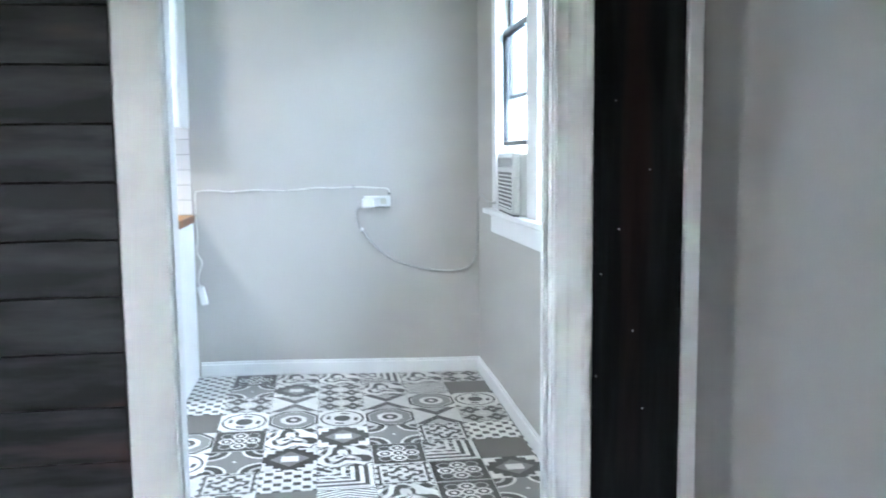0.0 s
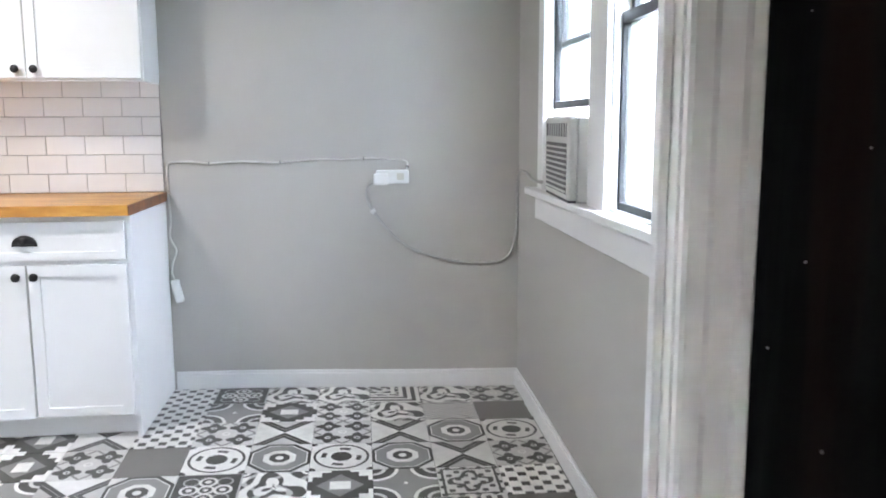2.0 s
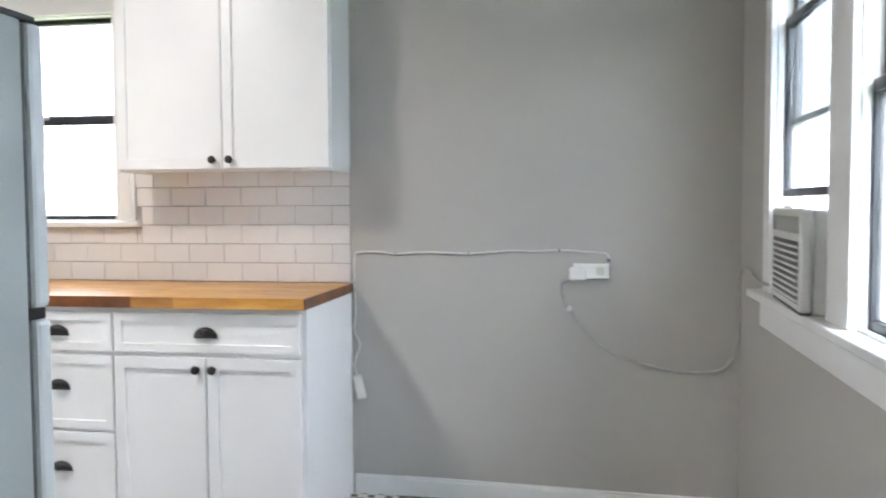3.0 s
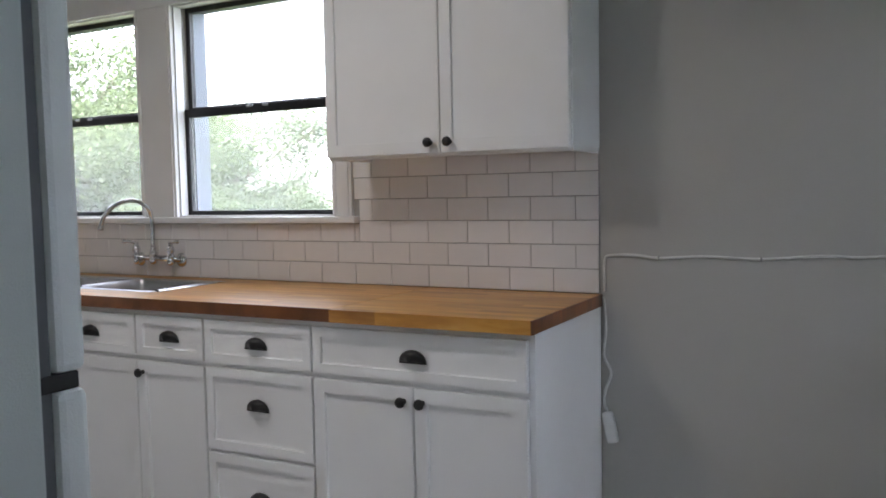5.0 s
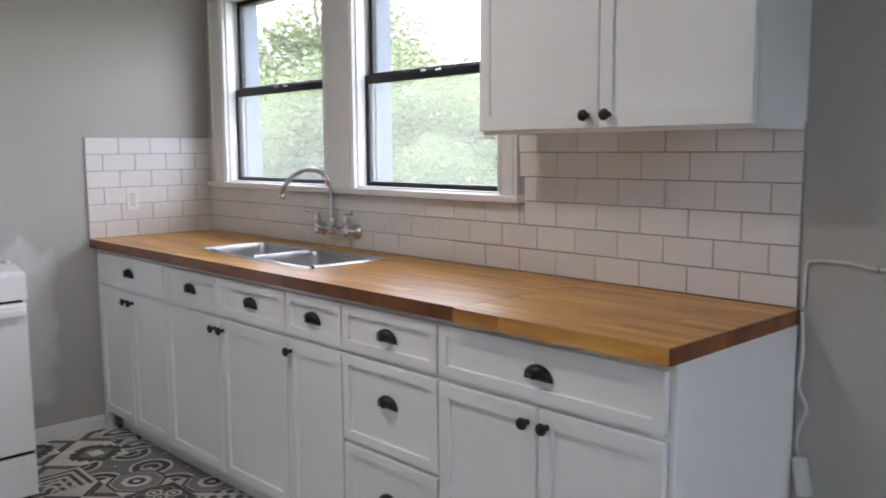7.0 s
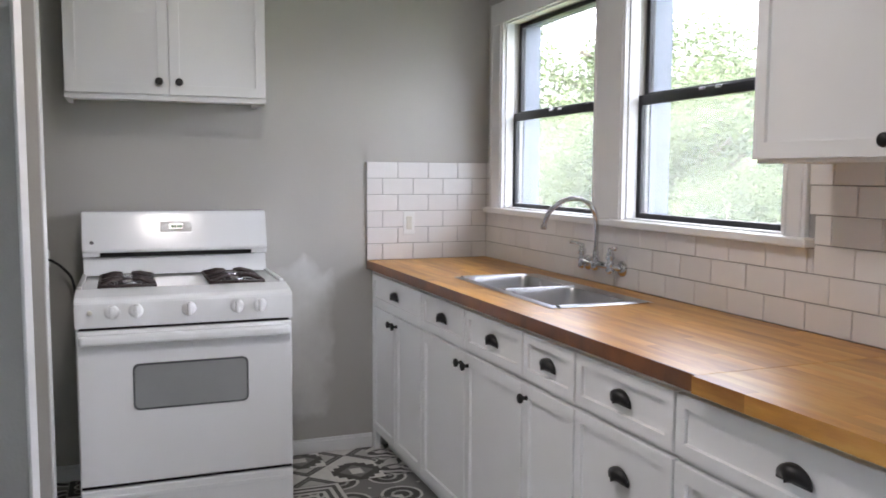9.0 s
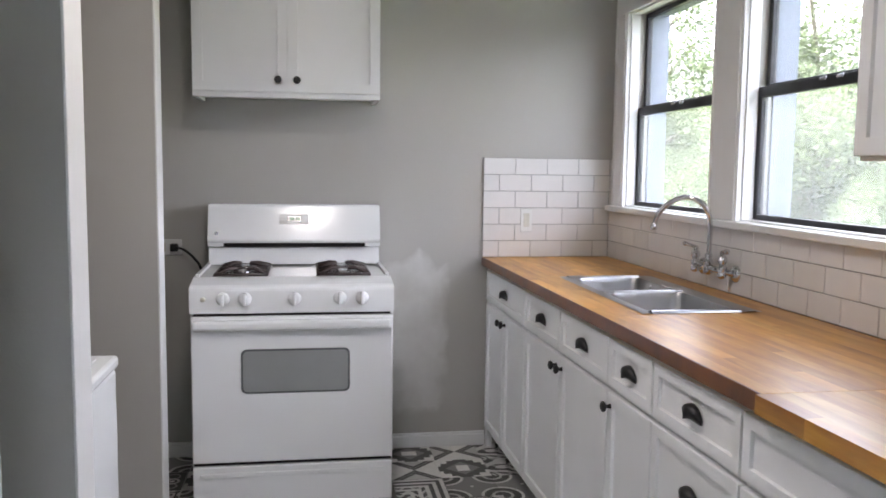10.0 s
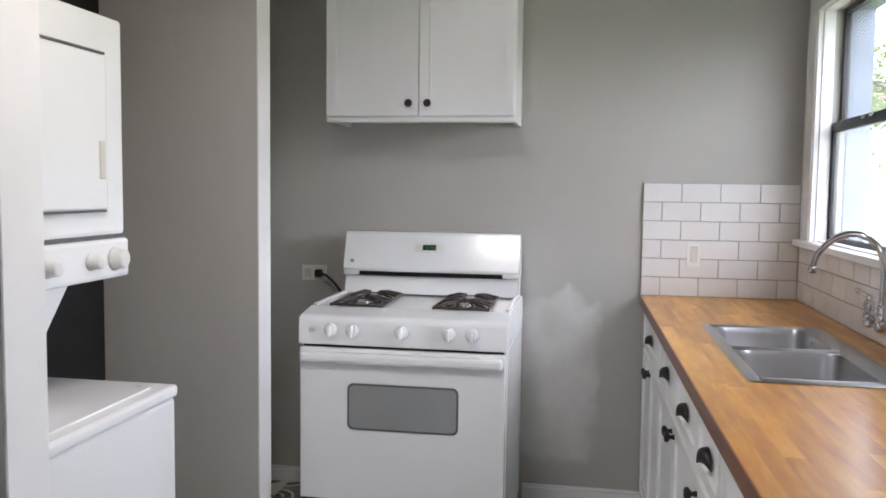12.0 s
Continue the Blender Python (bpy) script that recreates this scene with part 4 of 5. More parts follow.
db.inputs["Emission Strength"].default_value = 0.0015
bm = boxed(*[(0.0045, 0.0052, cm + o, cm + o + 0.008, -0.006, 0.007) for o in (-0.018, -0.007, 0.006, 0.016)])
bmesh.ops.transform(bm, matrix=tilt, verts=bm.verts)
part("digits", bm, GREEN, console, "green clock digits")
for s in (-1, 1):
    for z in (-0.008, 0.008):
        bm = boxed((0.003, 0.005, cm + s * 0.048 - 0.012, cm + s * 0.048 + 0.012, z - 0.004, z + 0.004), bevel=0.0008)
        bmesh.ops.transform(bm, matrix=tilt, verts=bm.verts)
        part("clock_button", bm, PLASTIC, console)
part("emblem", lathe([(0.008, 0), (0.008, 0.002)], 16, Matrix.Translation((console_x(1.04), GY0 + 0.045, 1.04)) @ Matrix.Rotation(radians(90), 4, "Y")), STEEL, console, "small round maker's badge")
# knobs
for i, ky in enumerate((2.965, 3.045, 3.225, 3.395, 3.478)):
    bmk = lathe([(0.024, 0), (0.025, 0.008), (0.02, 0.014), (0.018, 0.016)], 24, Matrix.Translation((GX1 + 0.031, ky, 0.840)) @ Matrix.Rotation(radians(88), 4, "Y"))
    kn = part("control_knob", bmk, ENAMEL, stove, "white burner knob")
    part("grip", boxed((GX1 + 0.042, GX1 + 0.068, ky - 0.007, ky + 0.007, 0.817, 0.863), bevel=0.004), ENAMEL, kn)
part("igniter_button", lathe([(0.009, 0), (0.009, 0.008), (0.006, 0.01)], 16, Matrix.Translation((GX1 + 0.031, 2.893, 0.838)) @ Matrix.Rotation(radians(88), 4, "Y")), IVORY, stove)
part("door_gap", boxed((GX1 - 0.02, GX1 + 0.01, GY0 + 0.012, GY1 - 0.012, 0.765, 0.786)), RECESS_SHADE, stove, "near-black strip that paints the shade above the oven door")
door = part("oven_door", boxed((GX1 + 0.001, GX1 + 0.035, GY0 + 0.004, GY1 - 0.004, 0.215, 0.773), bevel=0.006), ENAMEL, stove, "white oven door")
WY0, WY1, WZ0, WZ1 = 3.035, 3.425, 0.487, 0.642


def rounded_plate(x0, x1, y0, y1, z0, z1, rad):
    bm = bmesh.new()
    ring = []
    for cy, cz, a0 in ((y1 - rad, z1 - rad, 0), (y0 + rad, z1 - rad, 90), (y0 + rad, z0 + rad, 180), (y1 - rad, z0 + rad, 270)):
        ring += [(cy + rad * math.cos(radians(a0 + 15 * k)), cz + rad * math.sin(radians(a0 + 15 * k))) for k in range(7)]
    a = [bm.verts.new((x0, y, z)) for y, z in ring]
    b = [bm.verts.new((x1, y, z)) for y, z in ring]
    for i in range(len(ring)):
        bm.faces.new((a[i], a[(i + 1) % len(ring)], b[(i + 1) % len(ring)], b[i]))
    bm.faces.new(a[::-1])
    bm.faces.new(b)
    return bm


part("oven_window_rim", rounded_plate(GX1 + 0.034, GX1 + 0.037, WY0 - 0.007, WY1 + 0.007, WZ0 - 0.007, WZ1 + 0.007, 0.022), RUBBER, door)
part("oven_window", rounded_plate(GX1 + 0.034, GX1 + 0.0385, WY0, WY1, WZ0, WZ1, 0.018), OVENGLASS, door, "grey dotted oven glass")
part("handle", boxed((GX1 + 0.035, GX1 + 0.068, GY0 + 0.012, GY1 - 0.012, 0.724, 0.762), bevel=0.012), ENAMEL, door, "full-width white handle")
part("drawer_gap", boxed((GX1 - 0.02, GX1 + 0.012, GY0 + 0.006, GY1 - 0.006, 0.196, 0.215)), RECESS_SHADE, stove)
dr = part("drawer", boxed((GX1 + 0.001, GX1 + 0.032, GY0 + 0.004, GY1 - 0.004, 0.045, 0.2), bevel=0.005), ENAMEL, stove, "white storage drawer")
part("drawer_grip", boxed((GX1 + 0.031, GX1 + 0.036, GY0 + 0.03, GY1 - 0.03, 0.158, 0.176), bevel=0.002), ENAMEL, dr)


def burner(x, y):
    """A burner bowl with its cap."""
    g = part("burner_bowl", lathe([(0.075, 0.0), (0.075, 0.0025), (0.06, 0.001), (0.045, 0.006)], 28, Matrix.Translation((x, y, GZ + 0.0005))), STEEL, stove, "dull steel burner bowl")
    part("burner_cap", lathe([(0.03, 0.0), (0.034, 0.004), (0.034, 0.008), (0.028, 0.011)], 24, Matrix.Translation((x, y, GZ + 0.004))), STEEL, g)


def grate(x0, x1, y0, y1):
    bm = bmesh.new()
    z = GZ + 0.019
    b = 0.0052
    for p, q in (((x0, y0), (x1, y0)), ((x1, y0), (x1, y1)), ((x1, y1), (x0, y1)), ((x0, y1), (x0, y0)), (((x0 + x1) / 2, y0), ((x0 + x1) / 2, y1))):
        tube([(p[0], p[1], z - 0.012), (q[0], q[1], z - 0.012)], b, 6, 0, bm)
    for cx in (x0 + (x1 - x0) * 0.25, x0 + (x1 - x0) * 0.75):
        cy = (y0 + y1) / 2
        h = (x1 - x0) * 0.25
        for ex, ey in ((cx - h, y0), (cx + h, y0), (cx - h, y1), (cx + h, y1), (cx, y0), (cx, y1)):
            tube([(ex, ey, z - 0.012), (ex * 0.5 + cx * 0.5, ey * 0.5 + cy * 0.5, z + 0.004), (ex * 0.2 + cx * 0.8, ey * 0.2 + cy * 0.8, z + 0.004)], b, 6, 0, bm)
    for ex in (x0, x1):
        for ey in (y0, y1):
            tube([(ex, ey, z - 0.012), (ex, ey, GZ + 0.001)], b, 6, 0, bm)
    return part("grate", bm, IRON, stove, "dark brown cast-iron grate")


for y0, y1 in ((2.922, 3.117), (3.314, 3.515)):
    grate(-3.40, -3.05, y0, y1)
    for bx in (-3.3125, -3.1375):
        burner(bx, (y0 + y1) / 2)

# ---- laundry centre ----
lc = thing("laundry_centre", "white stacked washer and dryer unit in a closet", "washer dryer")
LX0, LX1, LY0 = -2.185, -1.50, 2.245
wash = part("washer_body", boxed((LX0, LX1, LY0, 2.745, 0.02, 0.765), bevel=0.012), ENAMEL, lc, "white washer body")
for px in (LX0 + 0.06, LX1 - 0.06):
    for py in (LY0 + 0.06, 2.68):
        part("foot", lathe([(0.02, 0), (0.022, 0.008), (0.012, 0.012), (0.012, 0.021)], 14, Matrix.Translation((px, py, 0))), RUBBER, lc)
part("washer_top", boxed((LX0 - 0.003, LX1 + 0.003, LY0, 2.752, 0.766, 0.80), bevel=0.01), ENAMEL, lc)
part("lid", boxed((LX0 + 0.07, LX1 - 0.07, 2.56, 2.71, 0.80, 0.806), bevel=0.002), ENAMEL, lc, "white washer lid")
part("lid_badge", boxed((LX0 + 0.05, LX0 + 0.09, 2.655, 2.668, 0.8005, 0.802)), STEEL, lc)
part("rear_post", boxed((LX0 + 0.02, LX0 + 0.05, LY0 + 0.01, LY0 + 0.04, 0.80, 1.10), (LX1 - 0.05, LX1 - 0.02, LY0 + 0.01, LY0 + 0.04, 0.80, 1.10)), RUBBER, lc, "dark steel post carrying the dryer")
# the unlit depth of the closet is painted near-black on its back
structure("wall_closet_back", boxed((P2[1] + 0.001, P1[0] - 0.001, DY1 + 0.001, DY1 + 0.105, 0, CEIL_Z - 0.002)), RECESS_SHADE, "laundry closet back with its deep shade painted near-black", "wall")
br = bmesh.new()
prof = [(LX1, 0.802), (LX1, 1.104), (-1.985, 1.104), (-1.885, 0.985), (-1.885, 0.802)]
rows = [[br.verts.new((x, y, z)) for x, z in prof] for y in (2.546, 2.562)]
for i in range(5):
    br.faces.new((rows[0][i], rows[0][(i + 1) % 5], rows[1][(i + 1) % 5], rows[1][i]))
br.faces.new(rows[0][::-1])
br.faces.new(rows[1])
bmesh.ops.recalc_face_normals(br, faces=br.faces)
part("middle_panel", br, ENAMEL, lc, "white panel with a slanted corner")
DF = 2.60
part("dryer_body", boxed((LX0, LX1, LY0, DF, 1.215, 1.795), bevel=0.012), ENAMEL, lc, "white dryer body")
part("seam", boxed((LX0 + 0.004, LX1 - 0.004, LY0 + 0.05, DF - 0.004, 1.205, 1.216)), RUBBER, lc)
panel = part("control_panel", boxed((LX0, LX1, LY0 + 0.02, DF + 0.012, 1.10, 1.206), bevel=0.01), ENAMEL, lc, "white control panel with dials")
for kx, r in ((LX0 + 0.075, 0.028), (LX0 + 0.185, 0.02), (LX0 + 0.36, 0.022), (LX0 + 0.52, 0.034)):
    part("dial", lathe([(r * 1.15, 0), (r * 1.15, 0.004), (r, 0.006), (r * 0.9, 0.03), (r * 0.7, 0.034)], 24, Matrix.Translation((kx, DF + 0.012, 1.153)) @ Matrix.Rotation(radians(-90), 4, "X")), DIAL, panel, "round off-white dial")
dd = part("dryer_door", boxed((LX0 + 0.095, LX1 - 0.06, DF - 0.002, DF + 0.01, 1.285, 1.69), bevel=0.006), ENAMEL, lc, "white dryer door")
part("door_grip", boxed((LX0 + 0.11, LX0 + 0.135, DF + 0.008, DF + 0.014, 1.365, 1.465), bevel=0.003), IVORY, dd, "ivory recessed grip")
for z0, z1 in ((1.689, 1.695), (1.279, 1.284)):
    part("door_edge", boxed((LX0 + 0.105, LX1 - 0.07, DF, DF + 0.0115, z0, z1)), RUBBER, dd)

# ---- refrigerator ----
fr = thing("refrigerator", "small pale grey top-freezer refrigerator beside the doorway", "refrigerator")
RX0, RX1, RY0, RY1 = -1.12, -0.603, 2.175, 2.752
part("cabinet", boxed((RX0, RX1, RY0, RY1, 0.04, 1.545), bevel=0.006), FRIDGESIDE, fr, "pebbled grey steel cabinet with side shade in its colour")
part("gasket", boxed((RX0 + 0.01, RX1 - 0.008, RY1, RY1 + 0.016, 0.06, 1.54)), RUBBER, fr, "grey door gasket")
part("freezer_door", boxed((RX0, RX1 + 0.002, RY1 + 0.016, RY1 + 0.058, 1.047, 1.545), bevel=0.01), FRIDGE, fr, "white freezer door")
part("fridge_door", boxed((RX0, RX1 + 0.002, RY1 + 0.016, RY1 + 0.058, 0.07, 1.027), bevel=0.01), FRIDGE, fr, "white refrigerator door")
part("hinge", boxed((RX1 - 0.05, RX1 - 0.004, RY1 + 0.0, RY1 + 0.05, 1.027, 1.047), bevel=0.002), BLACK, fr, "dark middle hinge")
part("hinge_cover", boxed((RX1 - 0.06, RX1 - 0.004, RY1 - 0.05, RY1 + 0.045, 1.545, 1.557), bevel=0.003), RUBBER, fr, "dark top hinge cover")
part("kick_plate", boxed((RX0 + 0.01, RX1 - 0.01, RY0 + 0.03, RY1 - 0.02, 0.0, 0.04)), RECESS_SHADE, fr)

# ---- window air conditioner ----
ac = thing("air_conditioner", "off-white window air conditioner on the sill under a raised sash", "air conditioner")
AX, AY0, AY1, AZ0, AZ1 = XE - 0.064, 3.605, 4.05, EW_Z0 + 0.001, EW_Z0 + 0.262
part("body", boxed((AX + 0.03, XE + 0.36, AY0 + 0.004, AY1 - 0.004, AZ0, AZ1), bevel=0.006), ACPLASTIC, ac)
part("front_panel", boxed((AX, AX + 0.031, AY0, AY1, AZ0 + 0.006, AZ1 + 0.003), bevel=0.009), ACPLASTIC, ac)
# dark strip put in as the line of shade below the front panel
part("foot_gasket", boxed((AX + 0.004, AX + 0.029, AY0 + 0.004, AY1 - 0.004, AZ0 + 0.0, AZ0 + 0.006)), RUBBER, ac, "dark strip that paints the shade under the front panel")
gr = part("intake_grille", boxed((AX - 0.001, AX + 0.004, AY0 + 0.02, AY1 - 0.03, AZ0 + 0.025, AZ1 - 0.08)), ACDARK, ac, "dark slotted intake grille")
for i in range(9):
    z = AZ0 + 0.03 + i * 0.0168
    part("louvre", boxed((AX - 0.005, AX + 0.001, AY0 + 0.02, AY1 - 0.03, z, z + 0.006)), ACPLASTIC, gr)
og = part("outlet_grille", boxed((AX - 0.001, AX + 0.004, AY0 + 0.02, AY1 - 0.03, AZ1 - 0.06, AZ1 - 0.018)), ACDARK, ac, "upper air outlet")
for i in range(8):
    y = AY0 + 0.025 + i * 0.046
    part("vane", boxed((AX - 0.004, AX + 0.001, y, y + 0.008, AZ1 - 0.06, AZ1 - 0.018)), ACPLASTIC, og)
for y0, y1 in ((EW_N[0] + 0.007, AY0), (AY1, EW_N[1] - 0.007)):
    part("side_filler", boxed((XE + 0.02, XE + 0.03, y0, y1, AZ0 + 0.006, AZ1 + 0.01)), ACPLASTIC, ac, "side filler panel")
# the unit sits a little askew in its opening
skew = Matrix.Translation((AX, AY0, 0)) @ Matrix.Rotation(radians(-4.0), 4, "Z") @ Matrix.Translation((-AX, -AY0, 0))
for o in ac.children_recursive:
    if not o.name.startswith("side_filler"):
        o.data.transform(skew)

# ---- ceiling lamp fitting ----
cl = thing("ceiling_light", "plain white round flush ceiling lamp", "ceiling light")
part("base", lathe([(0.14, 0.0), (0.19, 0.012), (0.195, 0.03), (0.185, 0.04)], 32, Matrix.Translation((*LAMP_AT, CEIL_Z)) @ Matrix.Rotation(math.pi, 4, "X")), PLASTIC, cl)
part("diffuser", lathe([(0.178, 0.0), (0.178, 0.035), (0.172, 0.044)], 32, Matrix.Translation((*LAMP_AT, CEIL_Z - 0.041)) @ Matrix.Rotation(math.pi, 4, "X")), PLASTIC, cl, "white round diffuser")

# ---- wiring and outlets ----
wy = YN - 0.006
c1 = thing("wall_cable", "thin painted-over cable stapled along the wall", "cable")
part("cable", tube([(-0.572, wy, 0.92), (-0.57, wy, 1.02), (-0.545, wy, 1.037), (-0.47, wy, 1.039), (-0.4, wy, 1.031), (-0.262, wy, 1.038), (-0.104, wy, 1.033), (0.052, wy, 1.045), (0.15, wy, 1.043), (0.249, wy, 1.048), (0.357, wy, 1.042), (0.43, wy, 1.034), (0.436, wy, 1.0)], 0.0042, 8), CORD, c1)
for x, z in ((-0.4, 1.031), (-0.104, 1.033), (0.249, 1.048)):
    part("staple", boxed((x - 0.002, x + 0.002, wy - 0.006, YN, z - 0.006, z + 0.006)), STEEL, c1)
pl = thing("wall_outlet", "white surface-mounted outlet box with a plug", "outlet")
part("box", boxed((0.302, 0.442, YN - 0.03, YN, 0.94, 0.998), bevel=0.006), PLASTIC, pl)
part("plug", boxed((0.288, 0.352, YN - 0.055, YN - 0.03, 0.935, 0.985), bevel=0.008), PLASTIC, pl, "white plug")
part("clamp", lathe([(0.008, 0), (0.008, 0.012), (0.004, 0.016)], 12, Matrix.Translation((0.436, YN - 0.004, 1.01)) @ Matrix.Rotation(radians(90), 4, "X")), STEEL, pl)
part("socket", boxed((0.39, 0.42, YN - 0.0315, YN - 0.029, 0.955, 0.985)), IVORY, pl)
c2 = thing("power_cord", "grey air conditioner cord looped on the wall", "cable")
part("cord", tube([(0.297, YN - 0.04, 0.95), (0.262, YN - 0.02, 0.925), (0.262, wy - 0.002, 0.875), (0.287, wy - 0.002, 0.82), (0.38, wy - 0.003, 0.706), (0.487, wy - 0.003, 0.638), (0.656, wy - 0.003, 0.592), (0.802, wy - 0.003, 0.585), (0.875, wy - 0.003, 0.61), (0.905, wy - 0.004, 0.68), (XE - 0.008, wy - 0.006, 0.80), (XE - 0.01, YN - 0.02, 0.93), (XE - 0.014, 4.62, 0.99), (XE - 0.02, 4.45, 0.995), (XE - 0.036, 4.3, 0.984), (XE - 0.045, 4.16, 0.98), (XE - 0.045, 4.045, 0.985)], 0.006, 8), GREYCORD, c2)
part("clamp", lathe([(0.012, 0), (0.012, 0.01), (0.006, 0.016)], 14, Matrix.Translation((0.287, YN, 0.82)) @ Matrix.Rotation(radians(90), 4, "X")), PLASTIC, c2, "white cable clamp")
c3 = thing("extension_cord", "white cord hanging beside the cabinet end with a plug", "cable")
part("cord", tube([(-0.572, YN - 0.012, 0.905), (-0.566, YN - 0.012, 0.80), (-0.572, YN - 0.015, 0.72), (-0.548, YN - 0.018, 0.665), (-0.566, YN - 0.016, 0.61), (-0.572, YN - 0.014, 0.57), (-0.562, YN - 0.018, 0.54)], 0.0045, 8), CORD, c3)
bm = boxed((-0.018, 0.018, -0.014, 0.014, -0.055, 0.045), bevel=0.008)
bmesh.ops.transform(bm, matrix=Matrix.Translation((-0.552, YN - 0.02, 0.495)) @ Matrix.Rotation(radians(-12), 4, "Y"), verts=bm.verts)
part("plug", bm, PLASTIC, c3, "white plug head")
o2 = thing("wall_outlet", "white double outlet behind the stove", "outlet")
part("plate", boxed((XW, XW + 0.006, 2.605, 2.72, 0.93, 1.0), bevel=0.002), PLASTIC, o2)
part("socket", boxed((XW + 0.005, XW + 0.008, 2.618, 2.65, 0.945, 0.985), bevel=0.001), IVORY, o2)
c4 = thing("stove_cord", "black stove cord plugged into the wall outlet", "cable")
part("plug", boxed((XW + 0.006, XW + 0.035, 2.672, 2.706, 0.948, 0.982), bevel=0.005), BLACK, c4)
part("cord", tube([(XW + 0.03, 2.69, 0.965), (XW + 0.05, 2.73, 0.96), (XW + 0.06, 2.78, 0.92), (XW + 0.055, 2.81, 0.86), (XW + 0.05, 2.82, 0.70), (XW + 0.05, 2.82, 0.5)], 0.006, 8), BLACK, c4)
o3 = thing("light_switch", "white rocker switch on the tiled wall", "switch")
part("plate", boxed((XW + 0.0095, XW + 0.0155, 4.272, 4.328, 1.035, 1.145), bevel=0.002), PLASTIC, o3)
part("rocker", boxed((XW + 0.015, XW + 0.019, 4.286, 4.314, 1.058, 1.122), bevel=0.002), IVORY, o3)

# ---- outside: ground, trees, assumed house to the east ----
structure("ground", boxed((-400, 400, -400, 400, -0.75, -0.6)), GROUND, "grassy ground outside the house", "ground")


def tree(x, y, h, spread, seed, leaf, n_leaves):
    r = random.Random(seed)
    t = thing("tree", "leafy green garden tree outside the kitchen window", "tree", "trees in the garden")
    bm = bmesh.new()
    tips = []
    tube([(x, y, -0.65), (x + r.uniform(-0.2, 0.2), y, h * 0.3), (x + r.uniform(-0.3, 0.3), y, h * 0.6)], 0.11, 8, 4, bm)
    for k in range(9):
        a = 2 * math.pi * k / 9 + r.uniform(-0.3, 0.3)
        z0 = h * r.uniform(0.22, 0.55)
        e = Vector((x + spread * 0.8 * math.cos(a), y + spread * 0.8 * math.sin(a), z0 + h * r.uniform(0.1, 0.4)))
        m1 = Vector((x, y, z0)).lerp(e, 0.5) + Vector((0, 0, r.uniform(0, 0.3)))
        tube([(x, y, z0), m1, e], 0.035, 6, 4, bm)
        tips += [e, m1]
    part("trunk", bm, BARK, t, "grey-brown trunk and limbs")
    verts, faces = [], []
    clumps = [tips[i % len(tips)] + Vector((r.gauss(0, 0.3), r.gauss(0, 0.3), r.gauss(0, 0.3))) for i in range(34)]
    for i in range(n_leaves):
        c = clumps[r.randrange(len(clumps))]
        p = c + Vector((r.gauss(0, 0.27), r.gauss(0, 0.27), r.gauss(0, 0.22)))
        a = Vector((r.uniform(-1, 1), r.uniform(-1, 1), r.uniform(-0.6, 0.6))).normalized()
        b = a.cross(Vector((r.uniform(-1, 1), r.uniform(-1, 1), r.uniform(-1, 1)))).normalized()
        s = r.uniform(0.025, 0.055)
        i0 = len(verts)
        verts += [p - a * s, p + b * s * 0.45, p + a * s, p - b * s * 0.45]
        faces.append((i0, i0 + 1, i0 + 2, i0 + 3))
    me = bpy.data.meshes.new("crown")
    me.from_pydata(verts, [], faces)
    me.materials.append(leaf)
    cr = new("crown", me)
    cr.parent = t
    tagged(cr, "loose crown of small green leaves")
    return t


tree(-8.6, 9.8, 2.9, 1.3, 2, LEAFPALE, 26000)
tree(-11.2, 10.8, 4.2, 1.9, 3, LEAF, 28000)
tree(-11.4, 15.2, 3.2, 2.0, 4, LEAFPALE, 24000)
tree(-15.0, 9.2, 4.6, 2.0, 5, LEAF, 24000)


def shrub(x, y, w, h, seed, leaf, n_leaves, leaf_size=0.026):
    r = random.Random(seed)
    t = thing("shrub", "dense green shrub in the garden", "shrub", "shrubs in the garden")
    bm = bmesh.new()
    for k in range(7):
        a = 2 * math.pi * k / 7
        tube([(x, y, -0.62), (x + w * 0.3 * math.cos(a), y + w * 0.3 * math.sin(a), h * 0.3), (x + w * 0.7 * math.cos(a), y + w * 0.7 * math.sin(a), h * 0.75)], 0.015, 5, 3, bm)
    part("stems", bm, BARK, t)
    verts, faces = [], []
    for i in range(n_leaves):
        a, q = r.uniform(0, 2 * math.pi), r.random() ** 0.4
        zz = r.uniform(-0.55, h) * (1 + 0.12 * math.sin(3 * a + seed))
        k = q * w * math.sqrt(max(0.05, 1 - (max(0, zz) / (h * 1.15)) ** 2))
        p = Vector((x + k * math.cos(a), y + k * math.sin(a), zz))
        u = Vector((r.uniform(-1, 1), r.uniform(-1, 1), r.uniform(-1, 1))).normalized()
        b = u.cross(Vector((r.uniform(-1, 1), r.uniform(-1, 1), r.uniform(-1, 1)))).normalized()
        s = leaf_size * r.uniform(0.6, 1.4)
        i0 = len(verts)
        verts += [p - u * s, p + b * s * 0.5, p + u * s, p - b * s * 0.5]
        faces.append((i0, i0 + 1, i0 + 2, i0 + 3))
    me = bpy.data.meshes.new("leaves")
    me.from_pydata(verts, [], faces)
    me.materials.append(leaf)
    cr = new("leaves", me)
    cr.parent = t
    return t


shrub(-7.0, 9.2, 1.1, 1.35, 22, LEAFPALE, 22000)
shrub(-9.4, 8.4, 1.2, 1.4, 23, LEAF, 22000)
shrub(-12.2, 9.0, 1.2, 1.5, 24, LEAF, 22000)
shrub(-9.8, 13.6, 2.0, 1.3, 25, LEAFPALE, 26000, 0.05)
shrub(-13.6, 13.0, 2.6, 2.5, 26, LEAF, 26000, 0.05)
